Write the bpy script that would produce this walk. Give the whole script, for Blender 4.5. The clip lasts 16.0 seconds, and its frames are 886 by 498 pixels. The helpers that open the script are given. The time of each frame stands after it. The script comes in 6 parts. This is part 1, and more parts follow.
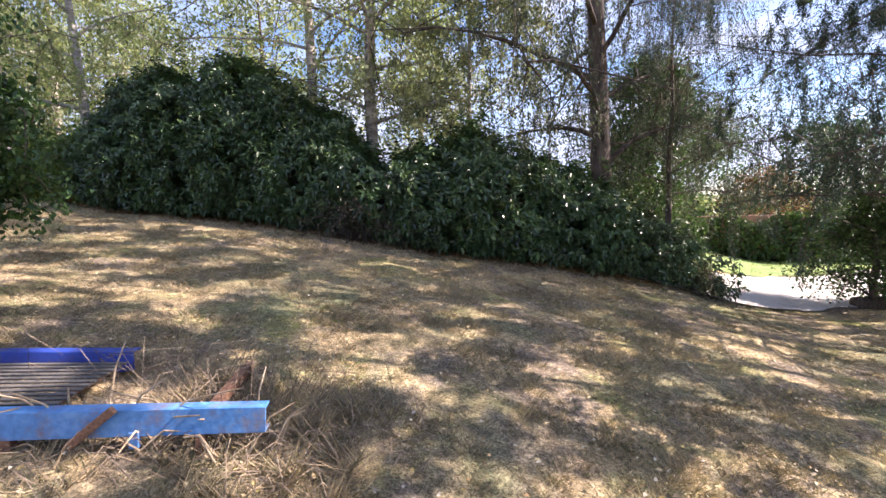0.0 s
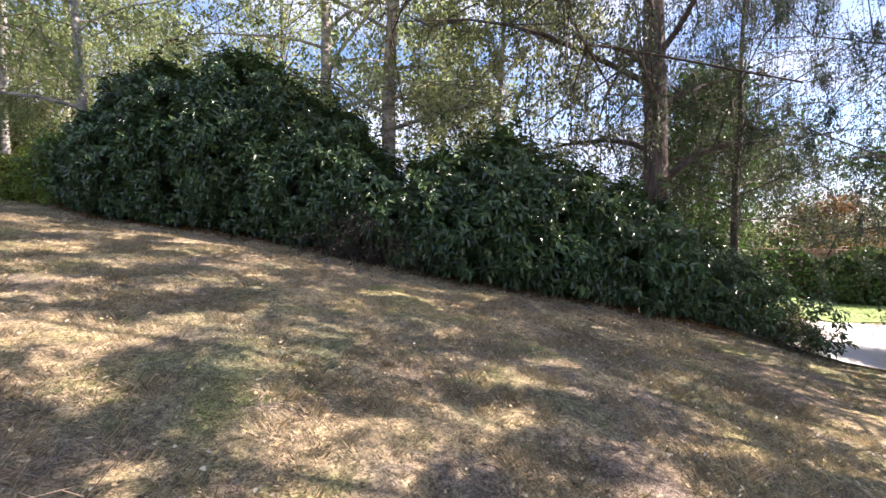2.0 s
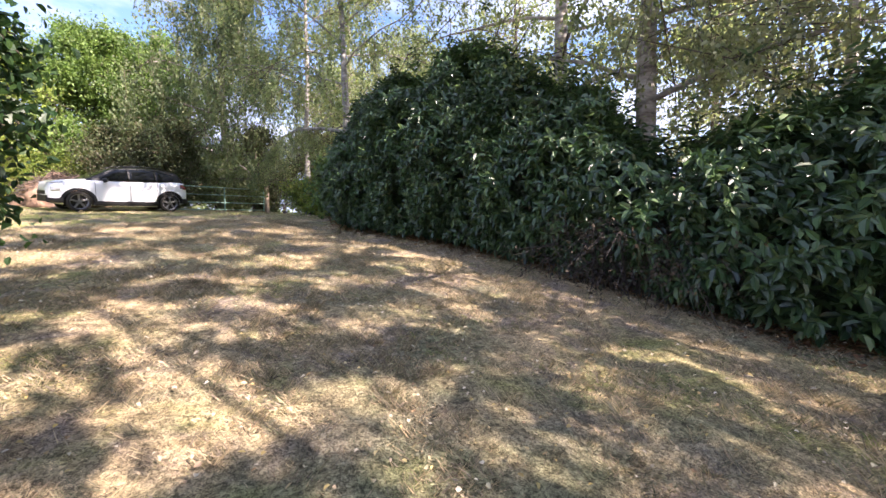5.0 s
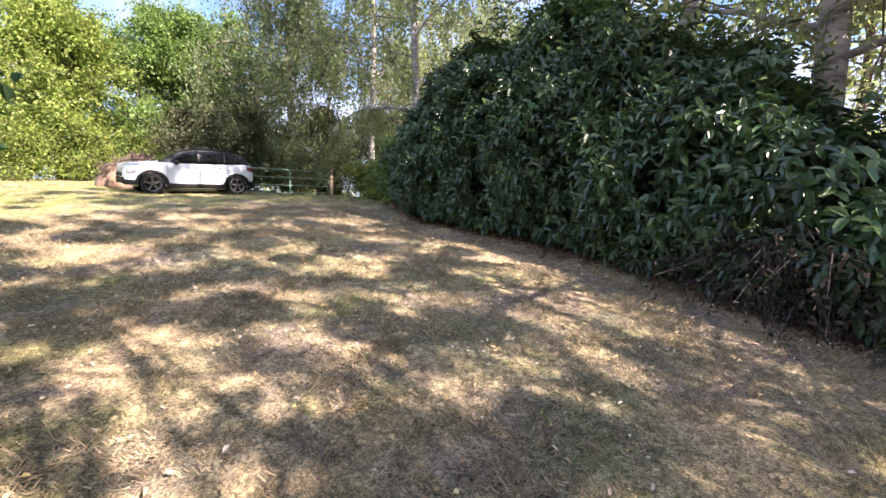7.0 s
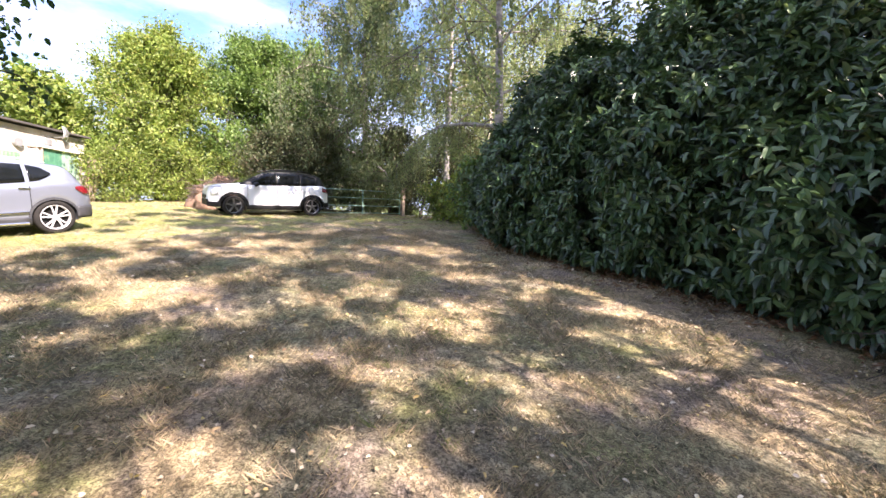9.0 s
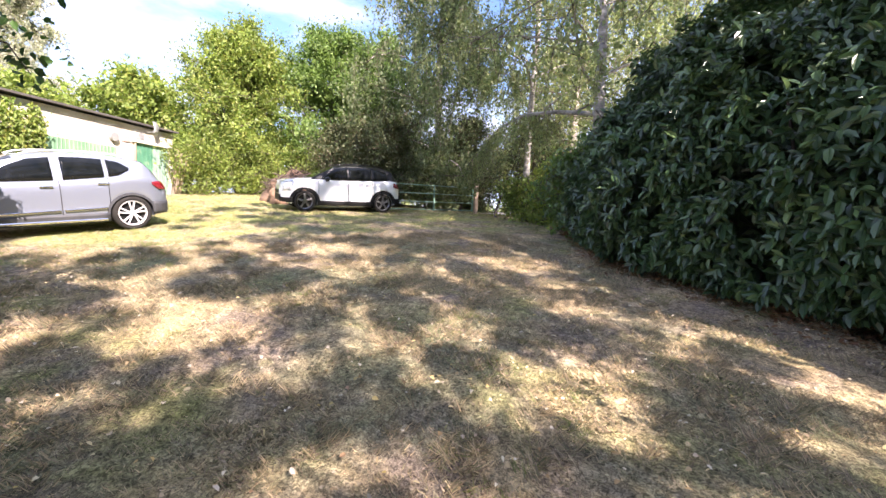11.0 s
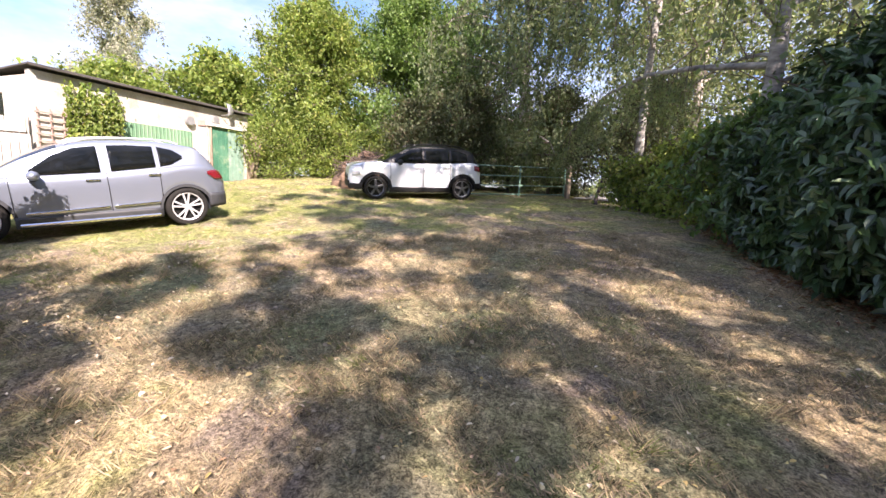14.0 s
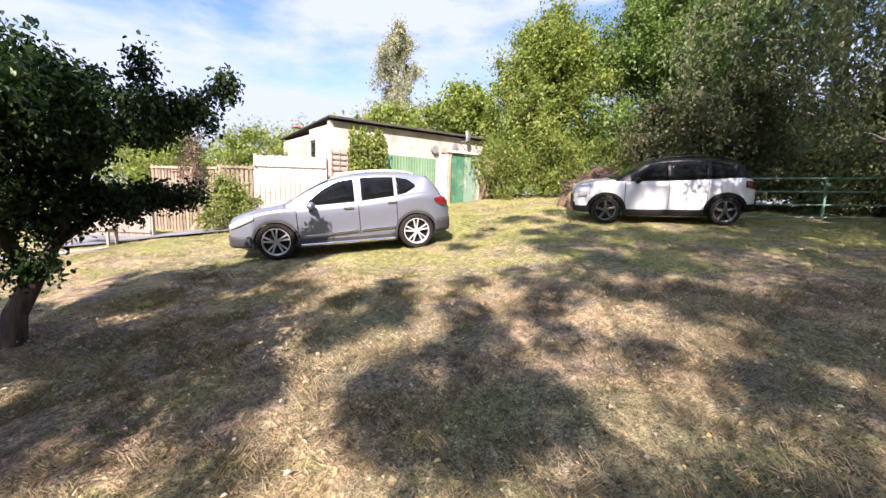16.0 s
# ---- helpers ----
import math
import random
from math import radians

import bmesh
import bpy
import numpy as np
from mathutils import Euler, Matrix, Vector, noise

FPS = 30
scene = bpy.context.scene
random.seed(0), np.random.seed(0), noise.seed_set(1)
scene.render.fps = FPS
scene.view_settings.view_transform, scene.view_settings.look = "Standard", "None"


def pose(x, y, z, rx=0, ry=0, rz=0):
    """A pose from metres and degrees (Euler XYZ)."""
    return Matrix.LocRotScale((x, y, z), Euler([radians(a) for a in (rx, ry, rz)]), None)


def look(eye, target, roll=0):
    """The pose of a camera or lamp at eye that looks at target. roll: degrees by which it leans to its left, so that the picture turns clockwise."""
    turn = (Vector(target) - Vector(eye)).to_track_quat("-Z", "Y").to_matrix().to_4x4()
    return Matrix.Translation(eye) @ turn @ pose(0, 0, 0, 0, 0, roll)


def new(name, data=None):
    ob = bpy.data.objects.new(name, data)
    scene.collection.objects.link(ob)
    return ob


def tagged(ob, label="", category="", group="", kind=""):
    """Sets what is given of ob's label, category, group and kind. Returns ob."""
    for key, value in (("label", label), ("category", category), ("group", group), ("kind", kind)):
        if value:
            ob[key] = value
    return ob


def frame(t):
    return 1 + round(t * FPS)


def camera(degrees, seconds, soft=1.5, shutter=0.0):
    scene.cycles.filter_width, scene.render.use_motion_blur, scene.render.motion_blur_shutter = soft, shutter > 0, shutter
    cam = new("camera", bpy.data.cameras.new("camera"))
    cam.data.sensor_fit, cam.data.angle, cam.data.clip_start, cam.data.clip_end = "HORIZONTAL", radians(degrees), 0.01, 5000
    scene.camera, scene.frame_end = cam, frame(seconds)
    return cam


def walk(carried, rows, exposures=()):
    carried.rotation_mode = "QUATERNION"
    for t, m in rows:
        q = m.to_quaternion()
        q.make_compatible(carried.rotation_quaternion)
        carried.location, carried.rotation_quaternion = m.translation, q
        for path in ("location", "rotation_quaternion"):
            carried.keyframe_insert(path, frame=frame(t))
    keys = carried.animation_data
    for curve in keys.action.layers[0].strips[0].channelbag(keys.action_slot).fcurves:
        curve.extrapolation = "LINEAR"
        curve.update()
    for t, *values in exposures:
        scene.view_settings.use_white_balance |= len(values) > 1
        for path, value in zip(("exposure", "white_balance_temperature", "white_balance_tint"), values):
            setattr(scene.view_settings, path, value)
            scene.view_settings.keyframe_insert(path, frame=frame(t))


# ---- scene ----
cam = camera(94.7, 16.0)
METRES, EYE, TILT, LEAN, TURN = 11.0, 1.6, -6.0, 1.5, 0.0
ROWS = [
    (0.0, 0.0, 0.0, 0.0, 0.0, 0.0, -0.0),
    (0.5, -0.0054, 0.0374, 0.0055, -1.54, 1.76, -0.37),
    (1.0, -0.0145, 0.0706, 0.0085, -3.62, 2.39, -0.72),
    (1.5, -0.0102, 0.1084, 0.0084, -1.11, 2.66, -1.64),
    (2.0, -0.0135, 0.144, 0.011, 2.17, 2.81, -2.35),
    (2.5, -0.0187, 0.1805, 0.0162, 3.64, 3.25, -1.45),
    (3.0, -0.0178, 0.2155, 0.0195, 7.87, 3.48, -0.69),
    (3.5, -0.0271, 0.2448, 0.0248, 13.73, 3.37, -1.5),
    (4.0, -0.0422, 0.2732, 0.0327, 19.84, 2.71, -2.69),
    (4.5, -0.0538, 0.3037, 0.0348, 26.53, 2.06, -3.65),
    (5.0, -0.0719, 0.3262, 0.0421, 34.02, 1.15, -4.37),
    (5.2, -0.0829, 0.3327, 0.0446, 37.05, 0.40, -4.22),
    (7.3, -0.1978, 0.4011, 0.0709, 42.91, -2.11, -6.32),
    (7.5, -0.2088, 0.4076, 0.0734, 45.26, -0.45, -6.41),
    (8.0, -0.2345, 0.4215, 0.0821, 51.4, -1.38, -6.58),
    (8.5, -0.2666, 0.424, 0.0867, 50.54, -1.41, -7.06),
    (9.0, -0.2904, 0.4353, 0.0885, 50.81, -0.8, -7.07),
    (9.5, -0.3204, 0.452, 0.0945, 55.4, -1.06, -7.0),
    (9.7, -0.3319, 0.4547, 0.0967, 56.94, -1.57, -7.0),
    (11.8, -0.4524, 0.4836, 0.1192, 60.43, -3.35, -8.98),
    (12.0, -0.4639, 0.4863, 0.1214, 60.25, -3.72, -9.16),
    (12.5, -0.4915, 0.4984, 0.1224, 60.84, -4.7, -9.1),
    (13.0, -0.5199, 0.5035, 0.1272, 63.02, -5.81, -8.68),
    (13.5, -0.5519, 0.5059, 0.1317, 66.14, -6.96, -8.62),
    (14.0, -0.579, 0.521, 0.1359, 70.32, -7.79, -8.78),
    (14.5, -0.6056, 0.5331, 0.1417, 75.61, -8.38, -8.91),
    (15.0, -0.6319, 0.5365, 0.1459, 82.33, -8.89, -8.78),
    (15.5, -0.6515, 0.5468, 0.1512, 90.89, -9.43, -8.21),
    (16.0, -0.6635, 0.5465, 0.1547, 102.2, -10.35, -7.4),
]
walk(cam, [(t, pose(0, 0, EYE, TILT, LEAN, TURN) @ pose(METRES * x, METRES * y, METRES * z, 90 + pitch, roll, yaw)) for t, x, y, z, yaw, pitch, roll in ROWS],
     [(0.0, 2.15, 5600, 25), (6.0, 2.46, 5600, 26), (9.0, 2.5, 5600, 26), (13.0, 2.28, 5600, 26), (16.0, 1.8, 5600, 25)])

# ---- sky and sun ----
SUN_AZ, SUN_EL = radians(88.0), radians(38.5)
world = bpy.data.worlds.new("sky")
scene.world = world
world.use_nodes = True
wn, wl = world.node_tree.nodes, world.node_tree.links
wn.clear()
w_out, w_bg = wn.new("ShaderNodeOutputWorld"), wn.new("ShaderNodeBackground")
w_sky = wn.new("ShaderNodeTexSky")
w_sky.sky_type, w_sky.sun_disc = "NISHITA", False
w_sky.sun_elevation, w_sky.sun_rotation = SUN_EL, SUN_AZ
w_sky.air_density, w_sky.dust_density, w_sky.ozone_density = 1.0, 0.7, 1.2
w_co, w_map, w_noise, w_ramp, w_mix = (wn.new(k) for k in ("ShaderNodeTexCoord", "ShaderNodeMapping", "ShaderNodeTexNoise", "ShaderNodeValToRGB", "ShaderNodeMix"))
w_map.inputs["Scale"].default_value = (1.2, 1.2, 3.6)
w_noise.inputs["Scale"].default_value, w_noise.inputs["Detail"].default_value, w_noise.inputs["Roughness"].default_value = 1.6, 9.0, 0.6
w_ramp.color_ramp.elements[0].position, w_ramp.color_ramp.elements[1].position = 0.42, 0.57
w_mix.data_type = "RGBA"
w_mix.inputs["B"].default_value = (4.1, 4.3, 4.7, 1)
wl.new(w_co.outputs["Generated"], w_map.inputs["Vector"])
wl.new(w_map.outputs["Vector"], w_noise.inputs["Vector"])
wl.new(w_noise.outputs["Fac"], w_ramp.inputs["Fac"])
wl.new(w_ramp.outputs["Color"], w_mix.inputs["Factor"])
wl.new(w_sky.outputs["Color"], w_mix.inputs["A"])
wl.new(w_mix.outputs["Result"], w_bg.inputs["Color"])
w_bg.inputs["Strength"].default_value = 0.064
wl.new(w_bg.outputs["Background"], w_out.inputs["Surface"])

sun_data = bpy.data.lights.new("sun", "SUN")
sun_data.energy, sun_data.angle, sun_data.color = 4.6, radians(0.32), (1.0, 0.825, 0.60)
sun = new("sun", sun_data)
sun_way = Vector((math.sin(SUN_AZ) * math.cos(SUN_EL), math.cos(SUN_AZ) * math.cos(SUN_EL), math.sin(SUN_EL)))
sun.matrix_world = look(sun_way * 60, (0, 0, 0))


# ---- materials ----
def graph(name):
    m = bpy.data.materials.new(name)
    m.use_nodes = True
    return m, m.node_tree.nodes, m.node_tree.links, m.node_tree.nodes["Principled BSDF"]


def ramp_node(n, colours, spots=None):
    r = n.new("ShaderNodeValToRGB")
    e = r.color_ramp.elements
    while len(e) < len(colours):
        e.new(0.5)
    for k, c in enumerate(colours):
        e[k].position = spots[k] if spots else k / (len(colours) - 1)
        e[k].color = (*c, 1)
    return r


def surface(name, colours, rough=0.6, metal=0.0, scale=3.0, fine=40.0, bump=0.2, dirt=None, dirt_amount=0.5, stretch=(1, 1, 1), coat=0.0, vary=0.0):
    """Paint, metal, stone, bark: a broad and a fine noise in the colour, relief from the fine one, and dirt in patches."""
    m, n, l, b = graph(name)
    co, mp = n.new("ShaderNodeTexCoord"), n.new("ShaderNodeMapping")
    mp.inputs["Scale"].default_value = stretch
    l.new(co.outputs["Object"], mp.inputs["Vector"])
    big, small = n.new("ShaderNodeTexNoise"), n.new("ShaderNodeTexNoise")
    for t, sc in ((big, scale), (small, fine)):
        t.inputs["Scale"].default_value, t.inputs["Detail"].default_value = sc, 6.0
        l.new(mp.outputs["Vector"], t.inputs["Vector"])
    add = n.new("ShaderNodeMath")
    add.operation = "MULTIPLY_ADD"
    add.inputs[1].default_value, add.inputs[2].default_value = 0.45, 0.0
    l.new(small.outputs["Fac"], add.inputs[0])
    add2 = n.new("ShaderNodeMath")
    add2.operation = "MULTIPLY_ADD"
    add2.inputs[1].default_value = 0.55
    l.new(big.outputs["Fac"], add2.inputs[0])
    l.new(add.outputs[0], add2.inputs[2])
    r = ramp_node(n, colours, [0.36 + 0.28 * k / max(1, len(colours) - 1) for k in range(len(colours))])
    fac = add2.outputs[0]
    if vary:
        inf = n.new("ShaderNodeObjectInfo")
        va = n.new("ShaderNodeMath")
        va.operation = "MULTIPLY_ADD"
        va.inputs[1].default_value = vary
        l.new(inf.outputs["Random"], va.inputs[0])
        l.new(fac, va.inputs[2])
        vb = n.new("ShaderNodeMath")
        vb.operation = "SUBTRACT"
        vb.inputs[1].default_value = vary / 2
        l.new(va.outputs[0], vb.inputs[0])
        fac = vb.outputs[0]
    l.new(fac, r.inputs["Fac"])
    colour = r.outputs["Color"]
    if dirt:
        dn = n.new("ShaderNodeTexNoise")
        dn.inputs["Scale"].default_value, dn.inputs["Detail"].default_value, dn.inputs["Roughness"].default_value = scale * 1.7, 8.0, 0.7
        l.new(mp.outputs["Vector"], dn.inputs["Vector"])
        dr = ramp_node(n, [(0, 0, 0), (1, 1, 1)], [0.62 - 0.25 * dirt_amount, 0.72])
        l.new(dn.outputs["Fac"], dr.inputs["Fac"])
        mx = n.new("ShaderNodeMix")
        mx.data_type = "RGBA"
        mx.inputs["B"].default_value = (*dirt, 1)
        l.new(dr.outputs["Color"], mx.inputs["Factor"])
        l.new(colour, mx.inputs["A"])
        colour = mx.outputs["Result"]
    l.new(colour, b.inputs["Base Color"])
    b.inputs["Roughness"].default_value, b.inputs["Metallic"].default_value = rough, metal
    b.inputs["Coat Weight"].default_value = coat
    b.inputs["Coat Roughness"].default_value = 0.06
    if bump:
        bp = n.new("ShaderNodeBump")
        bp.inputs["Strength"].default_value, bp.inputs["Distance"].default_value = bump, 0.02
        l.new(small.outputs["Fac"], bp.inputs["Height"])
        l.new(bp.outputs["Normal"], b.inputs["Normal"])
    return m


def leafy(name, colours, rough=0.45, through_light=0.35, spec=0.5):
    """Leaves and blades: a colour of its own for each, and light that shines through them."""
    m, n, l, b = graph(name)
    geo = n.new("ShaderNodeNewGeometry")
    r = ramp_node(n, colours)
    l.new(geo.outputs["Random Per Island"], r.inputs["Fac"])
    no, co = n.new("ShaderNodeTexNoise"), n.new("ShaderNodeTexCoord")
    no.inputs["Scale"].default_value = 0.9
    l.new(co.outputs["Object"], no.inputs["Vector"])
    hs = n.new("ShaderNodeHueSaturation")
    mr = n.new("ShaderNodeMapRange")
    mr.inputs["From Min"].default_value, mr.inputs["From Max"].default_value = 0.3, 0.7
    mr.inputs["To Min"].default_value, mr.inputs["To Max"].default_value = 0.7, 1.3
    l.new(no.outputs["Fac"], mr.inputs["Value"])
    l.new(mr.outputs["Result"], hs.inputs["Value"])
    l.new(r.outputs["Color"], hs.inputs["Color"])
    l.new(hs.outputs["Color"], b.inputs["Base Color"])
    b.inputs["Roughness"].default_value = rough
    b.inputs["Specular IOR Level"].default_value = spec
    tr, mix, out = n.new("ShaderNodeBsdfTranslucent"), n.new("ShaderNodeMixShader"), n["Material Output"]
    gain = n.new("ShaderNodeMix")
    gain.data_type, gain.blend_type = "RGBA", "MULTIPLY"
    gain.inputs["Factor"].default_value = 1.0
    gain.inputs["B"].default_value = (1.35, 1.45, 0.85, 1)
    l.new(hs.outputs["Color"], gain.inputs["A"])
    l.new(gain.outputs["Result"], tr.inputs["Color"])
    mix.inputs[0].default_value = through_light
    l.new(b.outputs["BSDF"], mix.inputs[1])
    l.new(tr.outputs["BSDF"], mix.inputs[2])
    l.new(mix.outputs[0], out.inputs["Surface"])
    return m


def turf():
    m, n, l, b = graph("dry_turf")
    geo = n.new("ShaderNodeNewGeometry")

    def noise_at(sc, detail=6.0, rough=0.55, distort=0.0):
        t = n.new("ShaderNodeTexNoise")
        t.inputs["Scale"].default_value, t.inputs["Detail"].default_value = sc, detail
        t.inputs["Roughness"].default_value, t.inputs["Distortion"].default_value = rough, distort
        l.new(geo.outputs["Position"], t.inputs["Vector"])
        return t

    def mixed(fac, a, bb):
        mx = n.new("ShaderNodeMix")
        mx.data_type = "RGBA"
        l.new(fac, mx.inputs["Factor"])
        for key, v in (("A", a), ("B", bb)):
            if isinstance(v, tuple):
                mx.inputs[key].default_value = (*v, 1)
            else:
                l.new(v, mx.inputs[key])
        return mx.outputs["Result"]

    def step(src, lo, hi):
        r = ramp_node(n, [(0, 0, 0), (1, 1, 1)], [lo, hi])
        l.new(src, r.inputs["Fac"])
        return r.outputs["Color"]

    straw = mixed(noise_at(38, 8, 0.7).outputs["Fac"], (0.30, 0.23, 0.135), (0.60, 0.47, 0.265))
    thatch = mixed(noise_at(60, 8, 0.7).outputs["Fac"], (0.13, 0.105, 0.082), (0.37, 0.30, 0.225))
    green = mixed(noise_at(45, 8, 0.7).outputs["Fac"], (0.12, 0.13, 0.07), (0.30, 0.30, 0.16))
    c = mixed(step(noise_at(1.5, 7, 0.62, 0.5).outputs["Fac"], 0.43, 0.57), thatch, straw)
    c = mixed(step(noise_at(0.55, 6, 0.6, 0.3).outputs["Fac"], 0.47, 0.66), c, green)
    west = n.new("ShaderNodeSeparateXYZ")
    l.new(geo.outputs["Position"], west.inputs["Vector"])
    far = n.new("ShaderNodeMapRange")
    far.inputs["From Min"].default_value, far.inputs["From Max"].default_value = -12.0, -16.5
    far.inputs["To Max"].default_value = 0.17
    l.new(west.outputs["X"], far.inputs["Value"])
    sum_ = n.new("ShaderNodeMath")
    l.new(far.outputs["Result"], sum_.inputs[0])
    l.new(noise_at(0.9, 6, 0.62, 0.4).outputs["Fac"], sum_.inputs[1])
    lush = mixed(noise_at(45, 8, 0.7).outputs["Fac"], (0.13, 0.15, 0.04), (0.36, 0.36, 0.12))
    c = mixed(step(sum_.outputs[0], 0.52, 0.72), c, lush)
    tuft = n.new("ShaderNodeMapRange")
    tuft.inputs["From Min"].default_value, tuft.inputs["From Max"].default_value = 0.38, 0.62
    tuft.inputs["To Min"].default_value, tuft.inputs["To Max"].default_value = 0.55, 1.4
    l.new(noise_at(9, 8, 0.75, 0.6).outputs["Fac"], tuft.inputs["Value"])
    fleck = n.new("ShaderNodeMapRange")
    fleck.inputs["From Min"].default_value, fleck.inputs["From Max"].default_value = 0.40, 0.62
    fleck.inputs["To Min"].default_value, fleck.inputs["To Max"].default_value = 0.45, 1.7
    l.new(noise_at(42, 4, 0.7, 1.2).outputs["Fac"], fleck.inputs["Value"])
    both = n.new("ShaderNodeMath")
    both.operation = "MULTIPLY"
    l.new(tuft.outputs["Result"], both.inputs[0])
    l.new(fleck.outputs["Result"], both.inputs[1])
    hs = n.new("ShaderNodeHueSaturation")
    l.new(both.outputs[0], hs.inputs["Value"])
    l.new(c, hs.inputs["Color"])
    l.new(hs.outputs["Color"], b.inputs["Base Color"])
    b.inputs["Roughness"].default_value = 0.95
    b.inputs["Specular IOR Level"].default_value = 0.1
    bp = n.new("ShaderNodeBump")
    bp.inputs["Strength"].default_value, bp.inputs["Distance"].default_value = 1.0, 0.05
    l.new(noise_at(24, 8, 0.75).outputs["Fac"], bp.inputs["Height"])
    l.new(bp.outputs["Normal"], b.inputs["Normal"])
    return m


M_TURF = turf()
M_BLADE = leafy("dry_grass_blade", [(0.09, 0.072, 0.056), (0.40, 0.31, 0.20), (0.58, 0.46, 0.28), (0.20, 0.20, 0.11), (0.29, 0.225, 0.175), (0.14, 0.15, 0.08), (0.48, 0.37, 0.22), (0.18, 0.14, 0.11)], 0.7, 0.12, 0.2)
M_GREEN_BLADE = leafy("green_grass_blade", [(0.11, 0.15, 0.04), (0.18, 0.205, 0.07), (0.26, 0.25, 0.10)], 0.6, 0.3, 0.3)
M_FALLEN = leafy("fallen_leaf", [(0.55, 0.45, 0.27), (0.36, 0.25, 0.13), (0.68, 0.61, 0.49), (0.58, 0.45, 0.17), (0.30, 0.19, 0.11), (0.62, 0.55, 0.45)], 0.6, 0.2, 0.3)
M_LAUREL = leafy("laurel_leaf", [(0.022, 0.042, 0.019), (0.044, 0.084, 0.032), (0.07, 0.122, 0.042), (0.032, 0.062, 0.025), (0.12, 0.18, 0.062)], 0.31, 0.13, 0.55)
M_LAUREL_PALE = leafy("young_laurel_leaf", [(0.06, 0.11, 0.03), (0.10, 0.17, 0.045), (0.145, 0.215, 0.055), (0.075, 0.125, 0.035)], 0.32, 0.32, 0.6)
M_BIRCH_LEAF = leafy("birch_leaf", [(0.12, 0.16, 0.078), (0.185, 0.225, 0.11), (0.25, 0.28, 0.145), (0.16, 0.18, 0.10), (0.30, 0.30, 0.155)], 0.5, 0.55, 0.4)
# next two leaf colours are darkened, with the shade behind the gate put in
M_WEEPING = leafy("weeping_birch_leaf", [(0.08, 0.11, 0.055), (0.125, 0.16, 0.075), (0.17, 0.20, 0.10), (0.11, 0.115, 0.065)], 0.5, 0.5, 0.3)
M_ELDER_SHADED = leafy("shaded_elder_leaf", [(0.04, 0.058, 0.025), (0.07, 0.09, 0.038), (0.105, 0.115, 0.055), (0.075, 0.055, 0.033)], 0.55, 0.3, 0.3)
M_APPLE = leafy("apple_leaf", [(0.02, 0.05, 0.016), (0.04, 0.085, 0.024), (0.065, 0.12, 0.03)], 0.4, 0.3, 0.45)
M_BRIGHT_LEAF = leafy("sycamore_leaf", [(0.10, 0.15, 0.03), (0.18, 0.24, 0.05), (0.26, 0.32, 0.065), (0.13, 0.18, 0.04), (0.32, 0.32, 0.08)], 0.5, 0.42, 0.35)
M_SYCAMORE_DARK = leafy("deep_sycamore_leaf", [(0.065, 0.115, 0.03), (0.12, 0.19, 0.046), (0.18, 0.255, 0.062), (0.09, 0.14, 0.04)], 0.5, 0.38, 0.35)
M_DARK_LEAF = leafy("evergreen_leaf", [(0.025, 0.05, 0.015), (0.045, 0.085, 0.02), (0.07, 0.12, 0.03)], 0.45, 0.3, 0.4)
M_LARCH = leafy("larch_needle", [(0.04, 0.055, 0.04), (0.075, 0.09, 0.065), (0.11, 0.125, 0.09), (0.06, 0.07, 0.05)], 0.55, 0.3, 0.3)
# leaf colour lowered to hold the shade that the hawthorn crown stands in
M_HAWTHORN_SHADED = leafy("shaded_hawthorn_leaf", [(0.014, 0.03, 0.010), (0.024, 0.05, 0.014), (0.045, 0.08, 0.02)], 0.5, 0.25, 0.3)
M_GREY_LEAF = leafy("birch_leaf_dry", [(0.15, 0.175, 0.10), (0.22, 0.235, 0.14), (0.29, 0.29, 0.18), (0.14, 0.16, 0.09)], 0.55, 0.4, 0.3)
M_SILVER = leafy("silver_birch_leaf", [(0.22, 0.24, 0.16), (0.32, 0.33, 0.24), (0.40, 0.40, 0.30), (0.20, 0.19, 0.15)], 0.5, 0.4, 0.4)
M_NEEDLE = leafy("conifer_needle", [(0.022, 0.042, 0.03), (0.045, 0.07, 0.045), (0.07, 0.09, 0.06)], 0.55, 0.2, 0.3)
M_BROWN_LEAF = leafy("withered_leaf", [(0.12, 0.06, 0.03), (0.20, 0.10, 0.05), (0.26, 0.16, 0.08), (0.10, 0.08, 0.04)], 0.6, 0.3, 0.3)
M_BARK = surface("dark_bark", [(0.025, 0.019, 0.016), (0.07, 0.054, 0.045), (0.14, 0.11, 0.09)], 0.9, scale=9, fine=26, bump=1.0, stretch=(1, 1, 0.16))
M_BIRCH_BARK = surface("birch_bark", [(0.16, 0.13, 0.11), (0.36, 0.32, 0.28), (0.5, 0.46, 0.41)], 0.8, scale=3, fine=14, bump=0.6, dirt=(0.04, 0.033, 0.028), dirt_amount=0.7, stretch=(0.6, 0.6, 1.6))
M_GREY_BARK = surface("grey_birch_bark", [(0.09, 0.082, 0.075), (0.22, 0.205, 0.185), (0.38, 0.36, 0.33)], 0.85, scale=3, fine=14, bump=0.6, stretch=(0.6, 0.6, 1.6))
M_PINK_BARK = surface("pale_brown_bark", [(0.22, 0.15, 0.11), (0.36, 0.27, 0.2)], 0.85, scale=8, fine=30, bump=0.5)
M_TWIG = surface("twig_bark", [(0.05, 0.037, 0.028), (0.12, 0.09, 0.068)], 0.9, scale=6, fine=30, bump=0.4)
M_STALK = surface("dead_stalk", [(0.26, 0.18, 0.11), (0.42, 0.32, 0.20), (0.5, 0.4, 0.28)], 0.8, scale=8, fine=40, bump=0.3)


